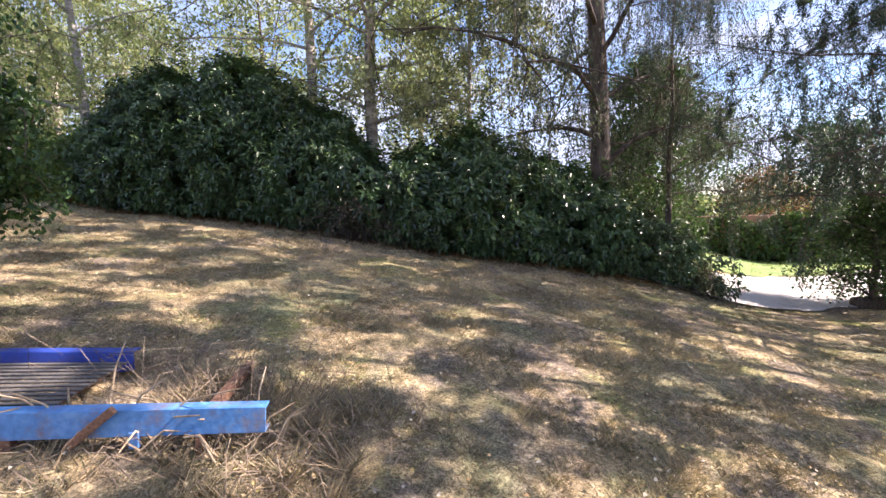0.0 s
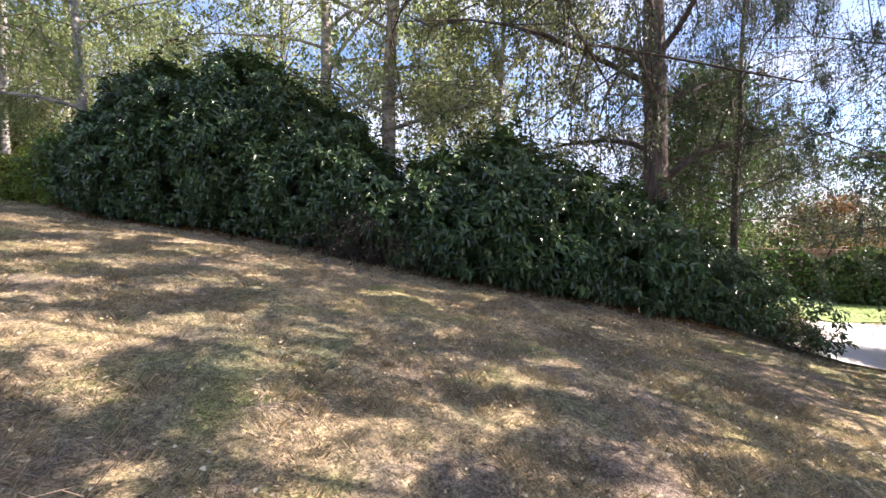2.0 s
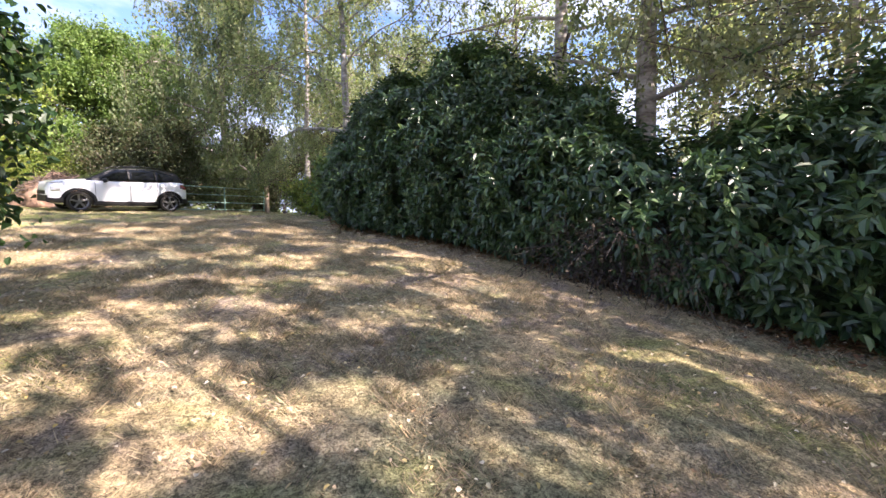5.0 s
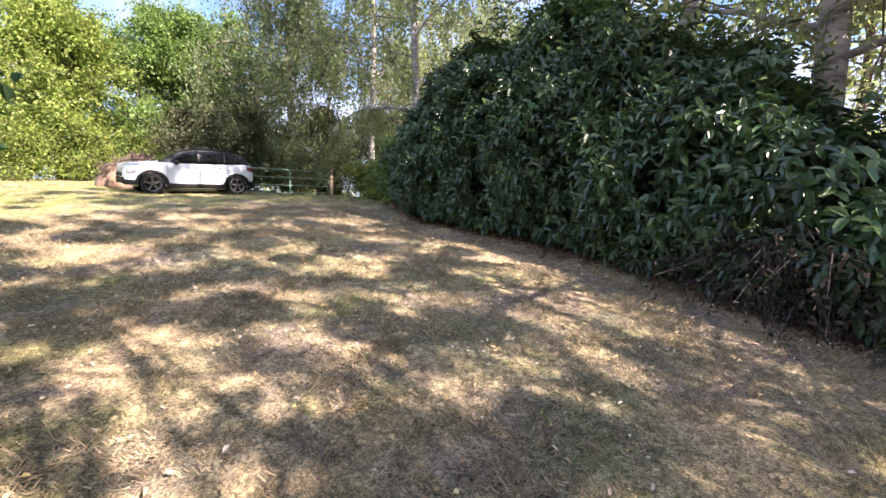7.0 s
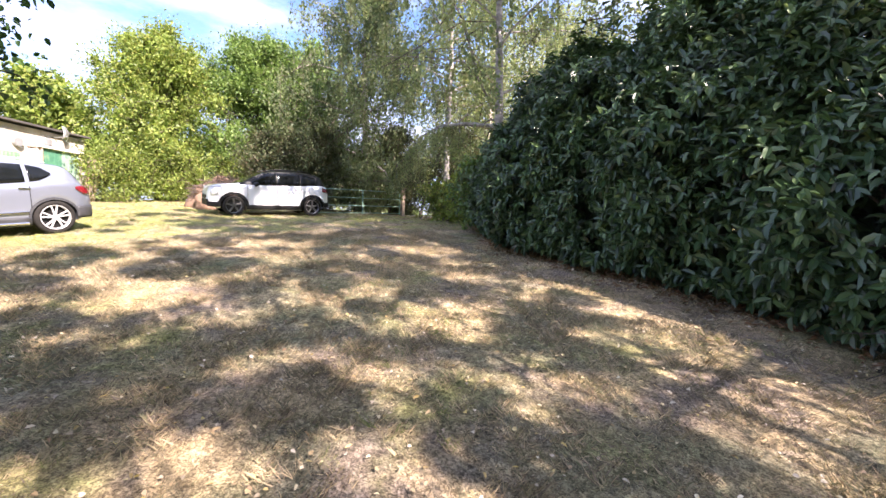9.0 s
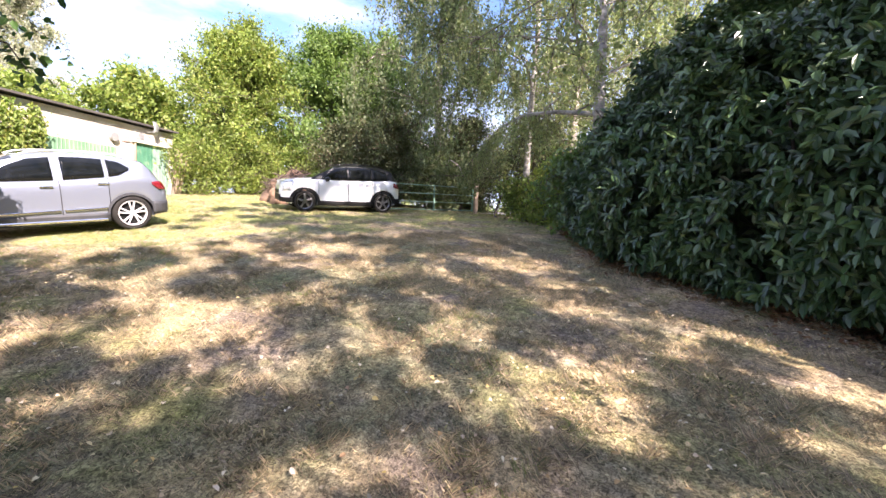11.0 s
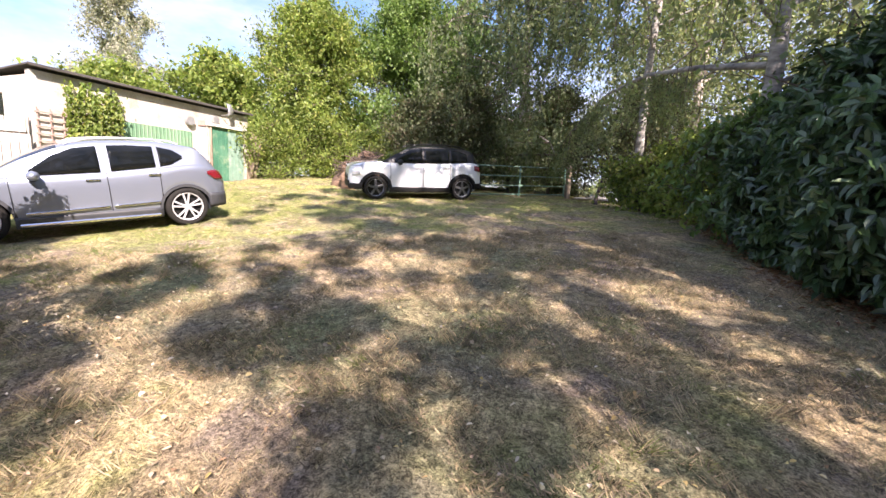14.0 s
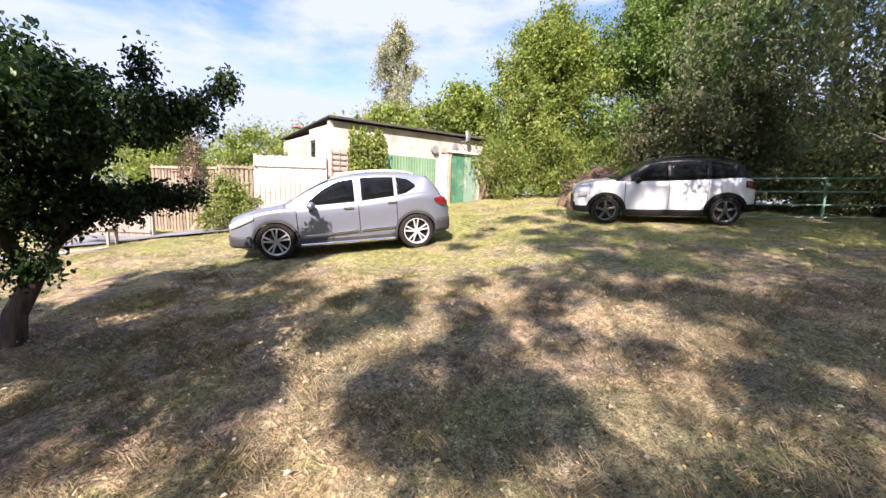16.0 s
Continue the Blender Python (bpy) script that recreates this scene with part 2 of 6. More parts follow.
# ---- building blocks ----
def part(name, bm, material, parent=None, label="", smooth=False):
    """Links a bmesh as one mesh object under a thing or a part."""
    me = bpy.data.meshes.new(name)
    bm.to_mesh(me)
    bm.free()
    if smooth:
        me.polygons.foreach_set("use_smooth", [True] * len(me.polygons))
    return hang(name, me, material, parent, label)


def hang(name, me, material, parent=None, label=""):
    me.materials.append(material)
    ob = new(name, me)
    if parent is not None:
        ob.parent = parent
    if label:
        ob["label"] = label
    return ob


def thing(name, m, label, category, group="", kind=""):
    ob = new(name)
    ob.empty_display_size = 0.2
    ob.matrix_world = m
    return tagged(ob, label, category, group, kind)


def raw_mesh(name, verts, faces, smooth=False):
    me = bpy.data.meshes.new(name)
    me.from_pydata(verts, [], faces)
    if smooth:
        me.polygons.foreach_set("use_smooth", [True] * len(me.polygons))
    me.update()
    return me


def quad_mesh(name, verts, quads, smooth=False):
    """A mesh from arrays: verts (n, 3), quads (m, 4)."""
    me = bpy.data.meshes.new(name)
    verts, quads = np.ascontiguousarray(verts, dtype=np.float32), np.ascontiguousarray(quads, dtype=np.int32)
    me.vertices.add(len(verts))
    me.vertices.foreach_set("co", verts.ravel())
    me.loops.add(quads.size)
    me.loops.foreach_set("vertex_index", quads.ravel())
    me.polygons.add(len(quads))
    me.polygons.foreach_set("loop_start", np.arange(0, quads.size, quads.shape[1], dtype=np.int32))
    me.polygons.foreach_set("use_smooth", np.full(len(quads), smooth, dtype=bool))
    me.update(calc_edges=True)
    return me


def unit(v):
    return v / np.maximum(np.linalg.norm(v, axis=1, keepdims=True), 1e-6)


def leaf_mesh(name, at, axis, face, length, width, broad=True):
    """Leaves at points: axis runs from stalk to tip, face is the upper side. Broad leaves are folded along the midrib; others are rhombs, or (None) far triangles."""
    count = len(at)
    axis = unit(axis)
    side = unit(np.cross(axis, face))
    up = np.cross(side, axis)
    ln, wd = np.reshape(length, (-1, 1)) * np.ones((count, 1)), np.reshape(width, (-1, 1)) * np.ones((count, 1))
    if broad:
        fold, droop = 0.22, 0.16
        v = np.stack([at,
                      at + axis * ln * 0.28 + side * wd * 0.46 + up * wd * fold,
                      at + axis * ln * 0.70 + side * wd * 0.40 + up * (wd * fold - ln * droop * 0.4),
                      at + axis * ln - up * ln * droop,
                      at + axis * ln * 0.70 - side * wd * 0.40 + up * (wd * fold - ln * droop * 0.4),
                      at + axis * ln * 0.28 - side * wd * 0.46 + up * wd * fold], 1).reshape(-1, 3)
        k = np.arange(count)[:, None] * 6
        q = np.concatenate([k + [[0, 1, 2, 3]], k + [[0, 3, 4, 5]]], 1).reshape(-1, 4)
    elif broad is None:
        v = np.stack([at - side * wd * 0.5, at + side * wd * 0.5, at + axis * ln], 1).reshape(-1, 3)
        q = np.arange(count * 3).reshape(-1, 3)
    else:
        v = np.stack([at, at + axis * ln * 0.45 + side * wd * 0.5, at + axis * ln, at + axis * ln * 0.45 - side * wd * 0.5], 1).reshape(-1, 3)
        q = np.arange(count * 4).reshape(-1, 4)
    return quad_mesh(name, v, q)


def tubes(name, lines, sides=6):
    """Branches: each line is a list of (point, radius)."""
    verts, quads, base = [], [], 0
    ring = np.linspace(0, 2 * np.pi, sides, endpoint=False)
    for line in lines:
        pts = np.array([p for p, _ in line], dtype=float)
        rad = np.array([r for _, r in line])
        tan = unit(np.gradient(pts, axis=0))
        ref = np.where(np.abs(tan[:, 2:3]) > 0.9, [[1.0, 0, 0]], [[0, 0, 1.0]])
        a = unit(np.cross(tan, ref))
        b = np.cross(tan, a)
        r = rad[:, None, None]
        verts.append((pts[:, None] + r * (np.cos(ring)[None, :, None] * a[:, None] + np.sin(ring)[None, :, None] * b[:, None])).reshape(-1, 3))
        k = np.arange(len(pts) - 1)[:, None] * sides + base
        j = np.arange(sides)[None]
        jn = (j + 1) % sides
        quads.append(np.stack([k + j, k + jn, k + sides + jn, k + sides + j], -1).reshape(-1, 4))
        base += len(pts) * sides
    return quad_mesh(name, np.concatenate(verts), np.concatenate(quads), True)


def box(bm, size, at=(0, 0, 0), bevel=0.0, turn=None):
    m = Matrix.Translation(at) @ (turn or Matrix()) @ Matrix.Diagonal((*size, 1))
    made = bmesh.ops.create_cube(bm, size=1.0, matrix=m)
    if bevel:
        edges = list({e for v in made["verts"] for e in v.link_edges})
        bmesh.ops.bevel(bm, geom=edges, offset=bevel, segments=2, affect="EDGES", profile=0.6)
    return bm


def solid(size, at=(0, 0, 0), bevel=0.0, turn=None):
    return box(bmesh.new(), size, at, bevel, turn)


def rod(bm, a, b, radius, sides=10, radius2=None):
    a, b = Vector(a), Vector(b)
    m = Matrix.Translation((a + b) / 2) @ (b - a).to_track_quat("Z", "Y").to_matrix().to_4x4()
    bmesh.ops.create_cone(bm, cap_ends=True, segments=sides, radius1=radius, radius2=radius if radius2 is None else radius2, depth=(b - a).length, matrix=m)
    return bm


# ---- the ground ----
def height(x, y):
    """The lawn: a bank that rises towards the parked cars and falls to the drive."""
    x, y = np.clip(x, -27.0, 13.0) / 10, np.clip(y, -5.0, 17.0) / 10
    z = (-0.07378 - 1.61995 * x + 0.39338 * y - 0.45441 * x * x - 0.20597 * x * y + 0.15521 * y * y
         - 0.07934 * x ** 3 + 0.01552 * x * x * y + 0.29221 * x * y * y + 0.05725 * y ** 3)
    z = z - 0.16 * np.exp(-((x + 1.48) ** 2 + (y - 0.27) ** 2) / 0.14)
    return -1.12 + np.log1p(np.exp((z + 1.12) * 7)) / 7


def on_ground(x, y, up=0.0):
    return Vector((x, y, float(height(x, y)) + up))


def axis_steps(lo, hi, fine, reach):
    inner = np.arange(lo, hi + fine / 2, fine)
    outer = np.geomspace(1.5, reach, 26)
    return np.concatenate([lo - outer[::-1], inner, hi + outer])


gx, gy = axis_steps(-28, 14, 0.2, 1500), axis_steps(-7, 18, 0.2, 1500)
gX, gY = np.meshgrid(gx, gy, indexing="ij")
rng = np.random.default_rng(7)
gZ = height(gX, gY)
near = ((gX > -28) & (gX < 14) & (gY > -7) & (gY < 18))
gZ = gZ + near * (0.022 * np.sin(gX * 3.1 + 1.3 * np.sin(gY * 2.3)) * np.sin(gY * 2.7 + gX) + rng.normal(0, 0.008, gX.shape))
idx = np.arange(gX.size).reshape(gX.shape)
ground_quads = np.stack([idx[:-1, :-1], idx[1:, :-1], idx[1:, 1:], idx[:-1, 1:]], -1).reshape(-1, 4)
ground = hang("ground", quad_mesh("ground", np.stack([gX, gY, gZ], -1).reshape(-1, 3), ground_quads, True), M_TURF)
tagged(ground, "dry patchy lawn of straw-brown and faded green grass", "ground", kind="structure")


def grass(name, count, x0, x1, y0, y1, tall, material, label, keep=None, seed=1, lean=0.9):
    """Blades in tufts of ten: most stand and bend over together, some lie flat, as trodden dry grass does."""
    r = np.random.default_rng(seed)
    each = 10
    cx, cy = r.uniform(x0, x1, count // each), r.uniform(y0, y1, count // each)
    if keep is not None:
        k = keep(cx, cy)
        cx, cy = cx[k], cy[k]
    thick = np.sin(cx * 5.1 + 2 * np.sin(cy * 3.7)) * np.sin(cy * 6.3 + 2 * np.sin(cx * 2.9)) + 0.6 * np.sin(cx * 13.7 + cy * 4.1) * np.sin(cy * 11.3 - cx * 3.3)
    size = np.repeat(r.uniform(0.55, 1.3, len(cx)) * (0.7 + 1.1 * np.clip(thick, 0, 1)), each)
    comb = np.repeat(r.uniform(0, 2 * np.pi, len(cx)), each)
    flat = np.repeat(r.uniform(0, 1, len(cx)) < 0.3, each)
    x, y = np.repeat(cx, each), np.repeat(cy, each)
    n = len(x)
    x, y = x + r.normal(0, 0.024, n), y + r.normal(0, 0.024, n)
    at = np.stack([x, y, height(x, y) - 0.012], -1)
    a = comb + r.normal(0, 0.8, n)
    rise = np.where(flat, r.uniform(0.05, 0.35, n), r.uniform(0.4, 1.5, n))
    axis = unit(np.stack([np.cos(a) * lean, np.sin(a) * lean, rise], -1))
    face = np.stack([-np.sin(a), np.cos(a), r.uniform(0, 1, n)], -1)
    wide = r.uniform(0.0022, 0.0046, n)[:, None] * (1 + tall * 2)
    side = unit(np.cross(axis, face)) * wide
    tip = at + axis * (tall * size * r.uniform(0.6, 1.4, n))[:, None]
    v = np.stack([at - side, at + side, tip], 1).reshape(-1, 3)
    ob = hang(name, quad_mesh(name, v, np.arange(n * 3).reshape(-1, 3)), material)
    return tagged(ob, label, "grass", kind="stuff")


def hedge_line(x):
    """The y at which the foot of the laurel hedge meets the lawn."""
    return np.interp(x, [-16, -13, -10.5, -8.8, -5.8, -3.4, -0.9, 0.2, 2.6, 4.5, 6.4], [15.0, 14.4, 12.3, 11.1, 10.8, 10.4, 9.6, 9.35, 9.65, 9.6, 9.2])


def lawn(x, y):
    return y < hedge_line(x) + 0.1


grass("dry_grass", 700000, -13, 4, 0.6, 11.5, 0.06, M_BLADE, "short dry straw-coloured grass blades over the lawn", lawn, 3)
grass("far_dry_grass", 120000, -26, -12, -5, 17, 0.07, M_BLADE, "short dry grass round the parked cars", None, 4)
grass("near_dry_grass", 130000, 0, 12, 1, 9, 0.055, M_BLADE, "short dry grass on the lower bank", lawn, 5)


def patchy(x, y):
    return (np.sin(x * 1.7 + 2 * np.sin(y * 0.9)) + np.sin(y * 2.1 + 1.3 * np.sin(x * 1.1)) > 0.75) & lawn(x, y)


grass("far_green_grass", 90000, -23, -11, -5, 6, 0.06, M_GREEN_BLADE, "yellow-green grass round the grey car", None, 16)
grass("green_grass", 120000, -20, 9, 0.5, 14, 0.06, M_GREEN_BLADE, "patches of greener grass in the dry lawn", patchy, 6)

r = np.random.default_rng(12)
lx, ly = r.uniform(-13, 8, 8500), r.uniform(0.8, 11, 8500)
lk = lawn(lx, ly)
lx, ly = lx[lk], ly[lk]
la = r.uniform(0, 6.3, len(lx))
fallen = leaf_mesh("fallen_leaves", np.stack([lx, ly, height(lx, ly) + 0.05], -1), np.stack([np.cos(la), np.sin(la), r.normal(0, 0.25, len(lx))], -1),
                   np.stack([r.normal(0, 0.4, len(lx)), r.normal(0, 0.4, len(lx)), np.ones(len(lx))], -1), 0.022 + 0.024 * r.uniform(0, 1, len(lx)) ** 2, 0.016 + 0.017 * r.uniform(0, 1, len(lx)) ** 2)
tagged(hang("fallen_leaves", fallen, M_FALLEN), "pale yellow and brown fallen birch leaves on the lawn", "leaves", kind="stuff")


r = np.random.default_rng(13)
lx = r.uniform(-13.5, 5, 7000)
ly = hedge_line(lx) + r.normal(0.12, 0.28, 7000)
la = r.uniform(0, 6.3, 7000)
litter = leaf_mesh("leaf_litter", np.stack([lx, ly, height(lx, ly) + r.uniform(0.02, 0.06, 7000)], -1), np.stack([np.cos(la), np.sin(la), r.normal(0, 0.3, 7000)], -1),
                   np.stack([r.normal(0, 0.4, 7000), r.normal(0, 0.4, 7000), np.ones(7000)], -1), r.uniform(0.04, 0.1, 7000), r.uniform(0.02, 0.04, 7000))
tagged(hang("leaf_litter", litter, M_BROWN_LEAF), "withered brown laurel leaves along the foot of the hedge", "leaves", kind="stuff")


# ---- the laurel hedge ----
def lumps(x, z, seed):
    return (np.sin(x * 2.3 + seed) * np.sin(z * 2.1 + seed * 1.7) + 0.7 * np.sin(x * 4.9 + z * 2.2 + seed * 2.1) + 0.5 * np.sin(z * 6.1 - x * 3.3 + seed)) / 2.2


def laurel(x0, x1, tall0, tall1, count, seed, label, leaf=0.155, depth=1.9, material=None):
    r = np.random.default_rng(seed)
    xm = (x0 + x1) / 2
    base = on_ground(xm, float(hedge_line(xm)) + depth / 2)
    ob = thing("laurel_bush", Matrix.Translation(base), label, "shrub", "laurel hedge")
    each = 7
    n = count // each
    x = r.uniform(x0 - 0.3, x1 + 0.3, n)
    tall = np.interp(x, [x0, x1], [tall0, tall1]) * (1 + 0.035 * np.sin(x * 2.1) + 0.02 * np.sin(x * 5.3))
    s = r.uniform(0.0, 1.0, n) * (2 * tall + depth)
    front, top = s < tall, (s >= tall) & (s < tall + depth)
    zf = np.where(front, s, np.where(top, tall, 2 * tall + depth - s))
    back = np.where(front, 0.0, np.where(top, s - tall, depth))
    w = np.clip(zf / tall, 0, 1)
    rounding = np.clip((w - 0.62) / 0.38, 0, 1) ** 2 * 0.75
    belly = 0.42 * np.sin(np.pi * np.clip(w, 0, 1) ** 0.75)
    y = hedge_line(x) + np.where(front, -belly + rounding, np.where(top, np.clip(back, 0.75, depth - 0.6), depth + belly * 0.6 - rounding))
    z = zf - np.where(top, 0.28 * np.abs(back / depth * 2 - 1) ** 2, 0)
    out = unit(np.stack([r.normal(0, 0.35, n), np.where(front, -1.0, np.where(top, 0.0, 1.0)), np.where(top, 1.0, np.clip(w - 0.35, 0.0, 1))], -1))
    push = np.where(top, r.exponential(0.14, n), 0.0) + 0.32 * lumps(x, z + y, seed * 0.37) - np.abs(r.normal(0, 0.34, n)) * r.uniform(0, 1, n) + 0.10
    at = np.stack([x, y, z], -1) + out * push[:, None]
    at[:, 2] = np.maximum(at[:, 2], 0.15 + 0.2 * r.uniform(0, 1, n)) + height(x, hedge_line(x))
    keep = ~((lumps(x * 1.6, z * 1.6 + y, seed * 1.3 + 4) < -0.4) & (push > -0.12))
    at, out = at[keep], out[keep]
    # each twig ends in a whorl of leaves that spread and droop
    twig = unit(out + np.array([0, 0, 0.25]) + r.normal(0, 0.4, out.shape))
    n = len(at) * each
    at, twig, out = np.repeat(at, each, 0), np.repeat(twig, each, 0), np.repeat(out, each, 0)
    along = np.tile(np.linspace(-0.14, 0.02, each), n // each)[:, None]
    ref = unit(np.cross(twig, np.array([[0.2, 0.1, 1.0]])))
    ref2 = np.cross(twig, ref)
    spin = np.tile(np.arange(each) * 2.4, n // each) + r.normal(0, 0.35, n)
    ray = np.cos(spin)[:, None] * ref + np.sin(spin)[:, None] * ref2
    at = at + twig * along
    axis = ray * 0.85 + twig * 0.6 + np.array([0, 0, -0.5]) + r.normal(0, 0.15, (n, 3))
    face = twig * 0.9 + np.array([0, 0, 0.45]) + r.normal(0, 0.2, (n, 3))
    ln = leaf * r.uniform(0.65, 1.2, n)
    me = leaf_mesh("leaves", at - np.array(base), axis, face, ln, ln * r.uniform(0.36, 0.50, n))
    tagged(hang("leaves", me, material or M_LAUREL, ob), kind="stuff")
    # the crowded old leaves inside
    m_ = int(count * 0.4)
    ix = r.uniform(x0 - 0.2, x1 + 0.2, m_)
    it = np.interp(ix, [x0, x1], [tall0, tall1])
    iz = it * (0.07 + 0.83 * r.uniform(0, 1, m_))
    iy = hedge_line(ix) + 0.25 + (depth - 0.5) * r.uniform(0, 1, m_) + 0.5 * np.clip(iz / it - 0.7, 0, 1)
    inner = np.stack([ix, iy, iz + height(ix, hedge_line(ix))], -1) - np.array(base)
    me = leaf_mesh("inner_leaves", inner, r.normal(0, 0.7, (m_, 3)) + np.array([0, 0, -0.5]), r.normal(0, 0.5, (m_, 3)) + np.array([0, -0.8, 0.4]), leaf * 1.35, leaf * 0.62)
    tagged(hang("inner_leaves", me, material or M_LAUREL, ob), kind="stuff")
    lines = []
    for k in range(7):
        sx = r.uniform(x0, x1)
        foot = np.array(on_ground(sx, float(hedge_line(sx)) + depth * r.uniform(0.35, 0.6), -0.05))
        tip = foot + np.array([r.normal(0, 0.35), r.normal(-0.1, 0.35), min(tall0, tall1) * r.uniform(0.65, 0.85)])
        mid = (foot + tip) / 2 + r.normal(0, 0.12, 3)
        lines.append([(foot - np.array(base), 0.04), (mid - np.array(base), 0.028), (tip - np.array(base), 0.01)])
        for j in range(5):
            f = r.uniform(0.15, 0.95)
            a = foot + (tip - foot) * f
            b = a + np.array([r.normal(0, 0.5), r.uniform(-1.0, 0.5), r.uniform(-0.05, 0.5)])
            lines.append([(a - np.array(base), 0.016), ((a + b) / 2 + [0, 0, 0.05] - np.array(base), 0.011), (b - np.array(base), 0.005)])
    tagged(hang("stems", tubes("stems", lines, 5), M_TWIG, ob, "bare brown stems inside the bush"), kind="stuff")
    return ob


BIG = "tall dense dark green laurel with large glossy leaves"
for k, (x0, x1, h0, h1, n) in enumerate([(-4.3, -2.7, 3.6, 2.9, 15000), (-5.9, -4.3, 4.1, 3.7, 15000), (-7.5, -5.9, 3.8, 4.1, 14500), (-9.1, -7.5, 3.2, 3.8, 13000), (-10.7, -9.1, 2.5, 3.1, 11000)]):
    laurel(x0, x1, h0, h1, n, 20 + k, BIG)
for k, (x0, x1, h0, h1, n) in enumerate([(-2.6, -1.2, 2.6, 1.7, 9500), (-0.9, 0.8, 2.2, 2.7, 12000), (0.8, 2.4, 2.8, 2.6, 11500), (2.4, 3.9, 2.5, 2.1, 10000)]):
    laurel(x0, x1, h0, h1, n, 40 + k, "looser dark laurel bush with pale glints on its leaves", 0.165)
laurel(4.3, 6.1, 1.9, 1.3, 7000, 50, "low rounded laurel bush at the end of the hedge", 0.11)


# ---- trees ----
def tree(name, x, y, tall, spread, girth, leaf_material, bark, label, seed, leaves=9000, leaf=0.09, first=0.25, droop=0.0, limbs=16, lean=(0, 0), shape=0.5, clump=0.42, category="tree", shoot=0.4, broad=False, group="", slim=0.68, bare=0.25, floor=None, balls=None):
    """A tapered trunk, limbs that fork, and clumps of leaves round the twigs; droop hangs the twigs down in strands."""
    r = np.random.default_rng(seed)
    base = on_ground(x, y, -0.05)
    ob = thing(name, Matrix.Translation(base), label, category, group)
    steps = 9
    trunk, p = [], np.zeros(3)
    wob = r.normal(0, max(0.035 * tall / 8, 0.05), (steps, 2))
    for k in range(steps):
        f = k / (steps - 1)
        rad = girth / 2 * (1 - 0.88 * f) * (1.35 if k == 0 else 1.0)
        trunk.append((np.array([lean[0] * f * tall + wob[:k + 1, 0].sum(), lean[1] * f * tall + wob[:k + 1, 1].sum(), f * tall]), rad))
    tp, trd = np.array([q for q, _ in trunk]), np.array([q for _, q in trunk])
    fine_f = np.linspace(0, 1, 22)
    at_f = lambda f: np.array([np.interp(f, np.linspace(0, 1, steps), tp[:, c]) for c in range(3)])
    hang("trunk", tubes("trunk", [[(at_f(f), float(np.interp(f, np.linspace(0, 1, steps), trd)) * (1 + 0.05 * math.sin(f * 40))) for f in fine_f]], 12), bark, ob)
    big_limbs, twigs, heads = [], [], []
    for k in range(limbs):
        f = first + (0.98 - first) * ((k + r.uniform(0, 0.8)) / limbs)
        a = k * 2.4 + r.uniform(-0.5, 0.5)
        g = (f - first) / (1 - first)
        reach = spread * (math.sin(math.pi * min(1, 0.18 + 0.82 * g) ** shape) * 0.75 + 0.3) * r.uniform(0.75, 1.15)
        start = at_f(f)
        rad0 = max(0.012, float(np.interp(f, np.linspace(0, 1, steps), trd)) * 0.34)
        line = [(start, rad0)]
        d = np.array([math.cos(a), math.sin(a), shoot + r.uniform(-0.1, 0.3)])
        q = start.copy()
        n = 6
        for j in range(1, n + 1):
            d = d + np.array([r.normal(0, 0.15), r.normal(0, 0.15), r.normal(-0.02 - droop * 0.10 * j / n, 0.08)])
            q = q + d / np.linalg.norm(d) * reach / n
            line.append((q.copy(), rad0 * (1 - 0.8 * j / n)))
            if j >= 2:
                for _ in range(5):
                    e = q + np.array([r.normal(0, 1), r.normal(0, 1), r.normal(0.1, 0.7)]) * reach * 0.2
                    hang_by = droop * r.uniform(0.3, 1.0)
                    end = e + np.array([r.normal(0, 0.12), r.normal(0, 0.12), -hang_by])
                    twigs.append([(q.copy(), rad0 * 0.25 + 0.004), (e, 0.006 + rad0 * 0.1), (end, 0.003)])
                    heads.append((q.copy(), e, end))
        big_limbs.append(line)
    if floor:
        twigs = [w for w in twigs if w[2][0][2] > floor * 0.9]
    for line in big_limbs:
        hang("limb", tubes("limb", [line], 7), bark, ob)
    tagged(hang("twigs", tubes("twigs", twigs if len(twigs) < 500 else twigs[::2], 3), M_TWIG, ob), kind="stuff")
    h = np.array(heads)
    h = h[r.uniform(0, 1, len(h)) > bare]
    pick = r.integers(0, len(h), leaves)
    f = r.uniform(0, 1, leaves)[:, None]
    second = r.uniform(0, 1, leaves)[:, None] < 0.7
    pos = np.where(second, h[pick, 1] + (h[pick, 2] - h[pick, 1]) * f, h[pick, 0] + (h[pick, 1] - h[pick, 0]) * f)
    off = np.clip(r.normal(0, 1, (leaves, 3)), -1.5, 1.5)
    pos = pos + off * clump * np.where(second & (droop > 0.3), 0.4, 0.8) * np.clip(np.abs(r.normal(0.5, 0.35, (leaves, 1))), 0, 1)
    if balls:
        # tight clumps of leaves at the ends of some twigs, with clear gaps between
        many, wide = balls
        mid = h[r.integers(0, len(h), many), 1]
        way = unit(r.normal(0, 1, (leaves, 3))) * r.uniform(0, 1, (leaves, 1)) ** 0.4 * wide
        pos = mid[r.integers(0, many, leaves)] + way * np.array([1, 1, 0.75])
    keep = pos[:, 2] > (floor + 0.15 * np.sin(pos[:, 0] * 5) if floor else 0.05 if first < 0.1 else 0.4)
    pos, n = pos[keep], int(keep.sum())
    axis = r.normal(0, 0.8, (n, 3)) + np.array([0, 0, -0.35 - droop * 0.5])
    face = r.normal(0, 0.7, (n, 3)) + np.array([0, 0, 0.9])
    ln = leaf * r.uniform(0.6, 1.25, n)
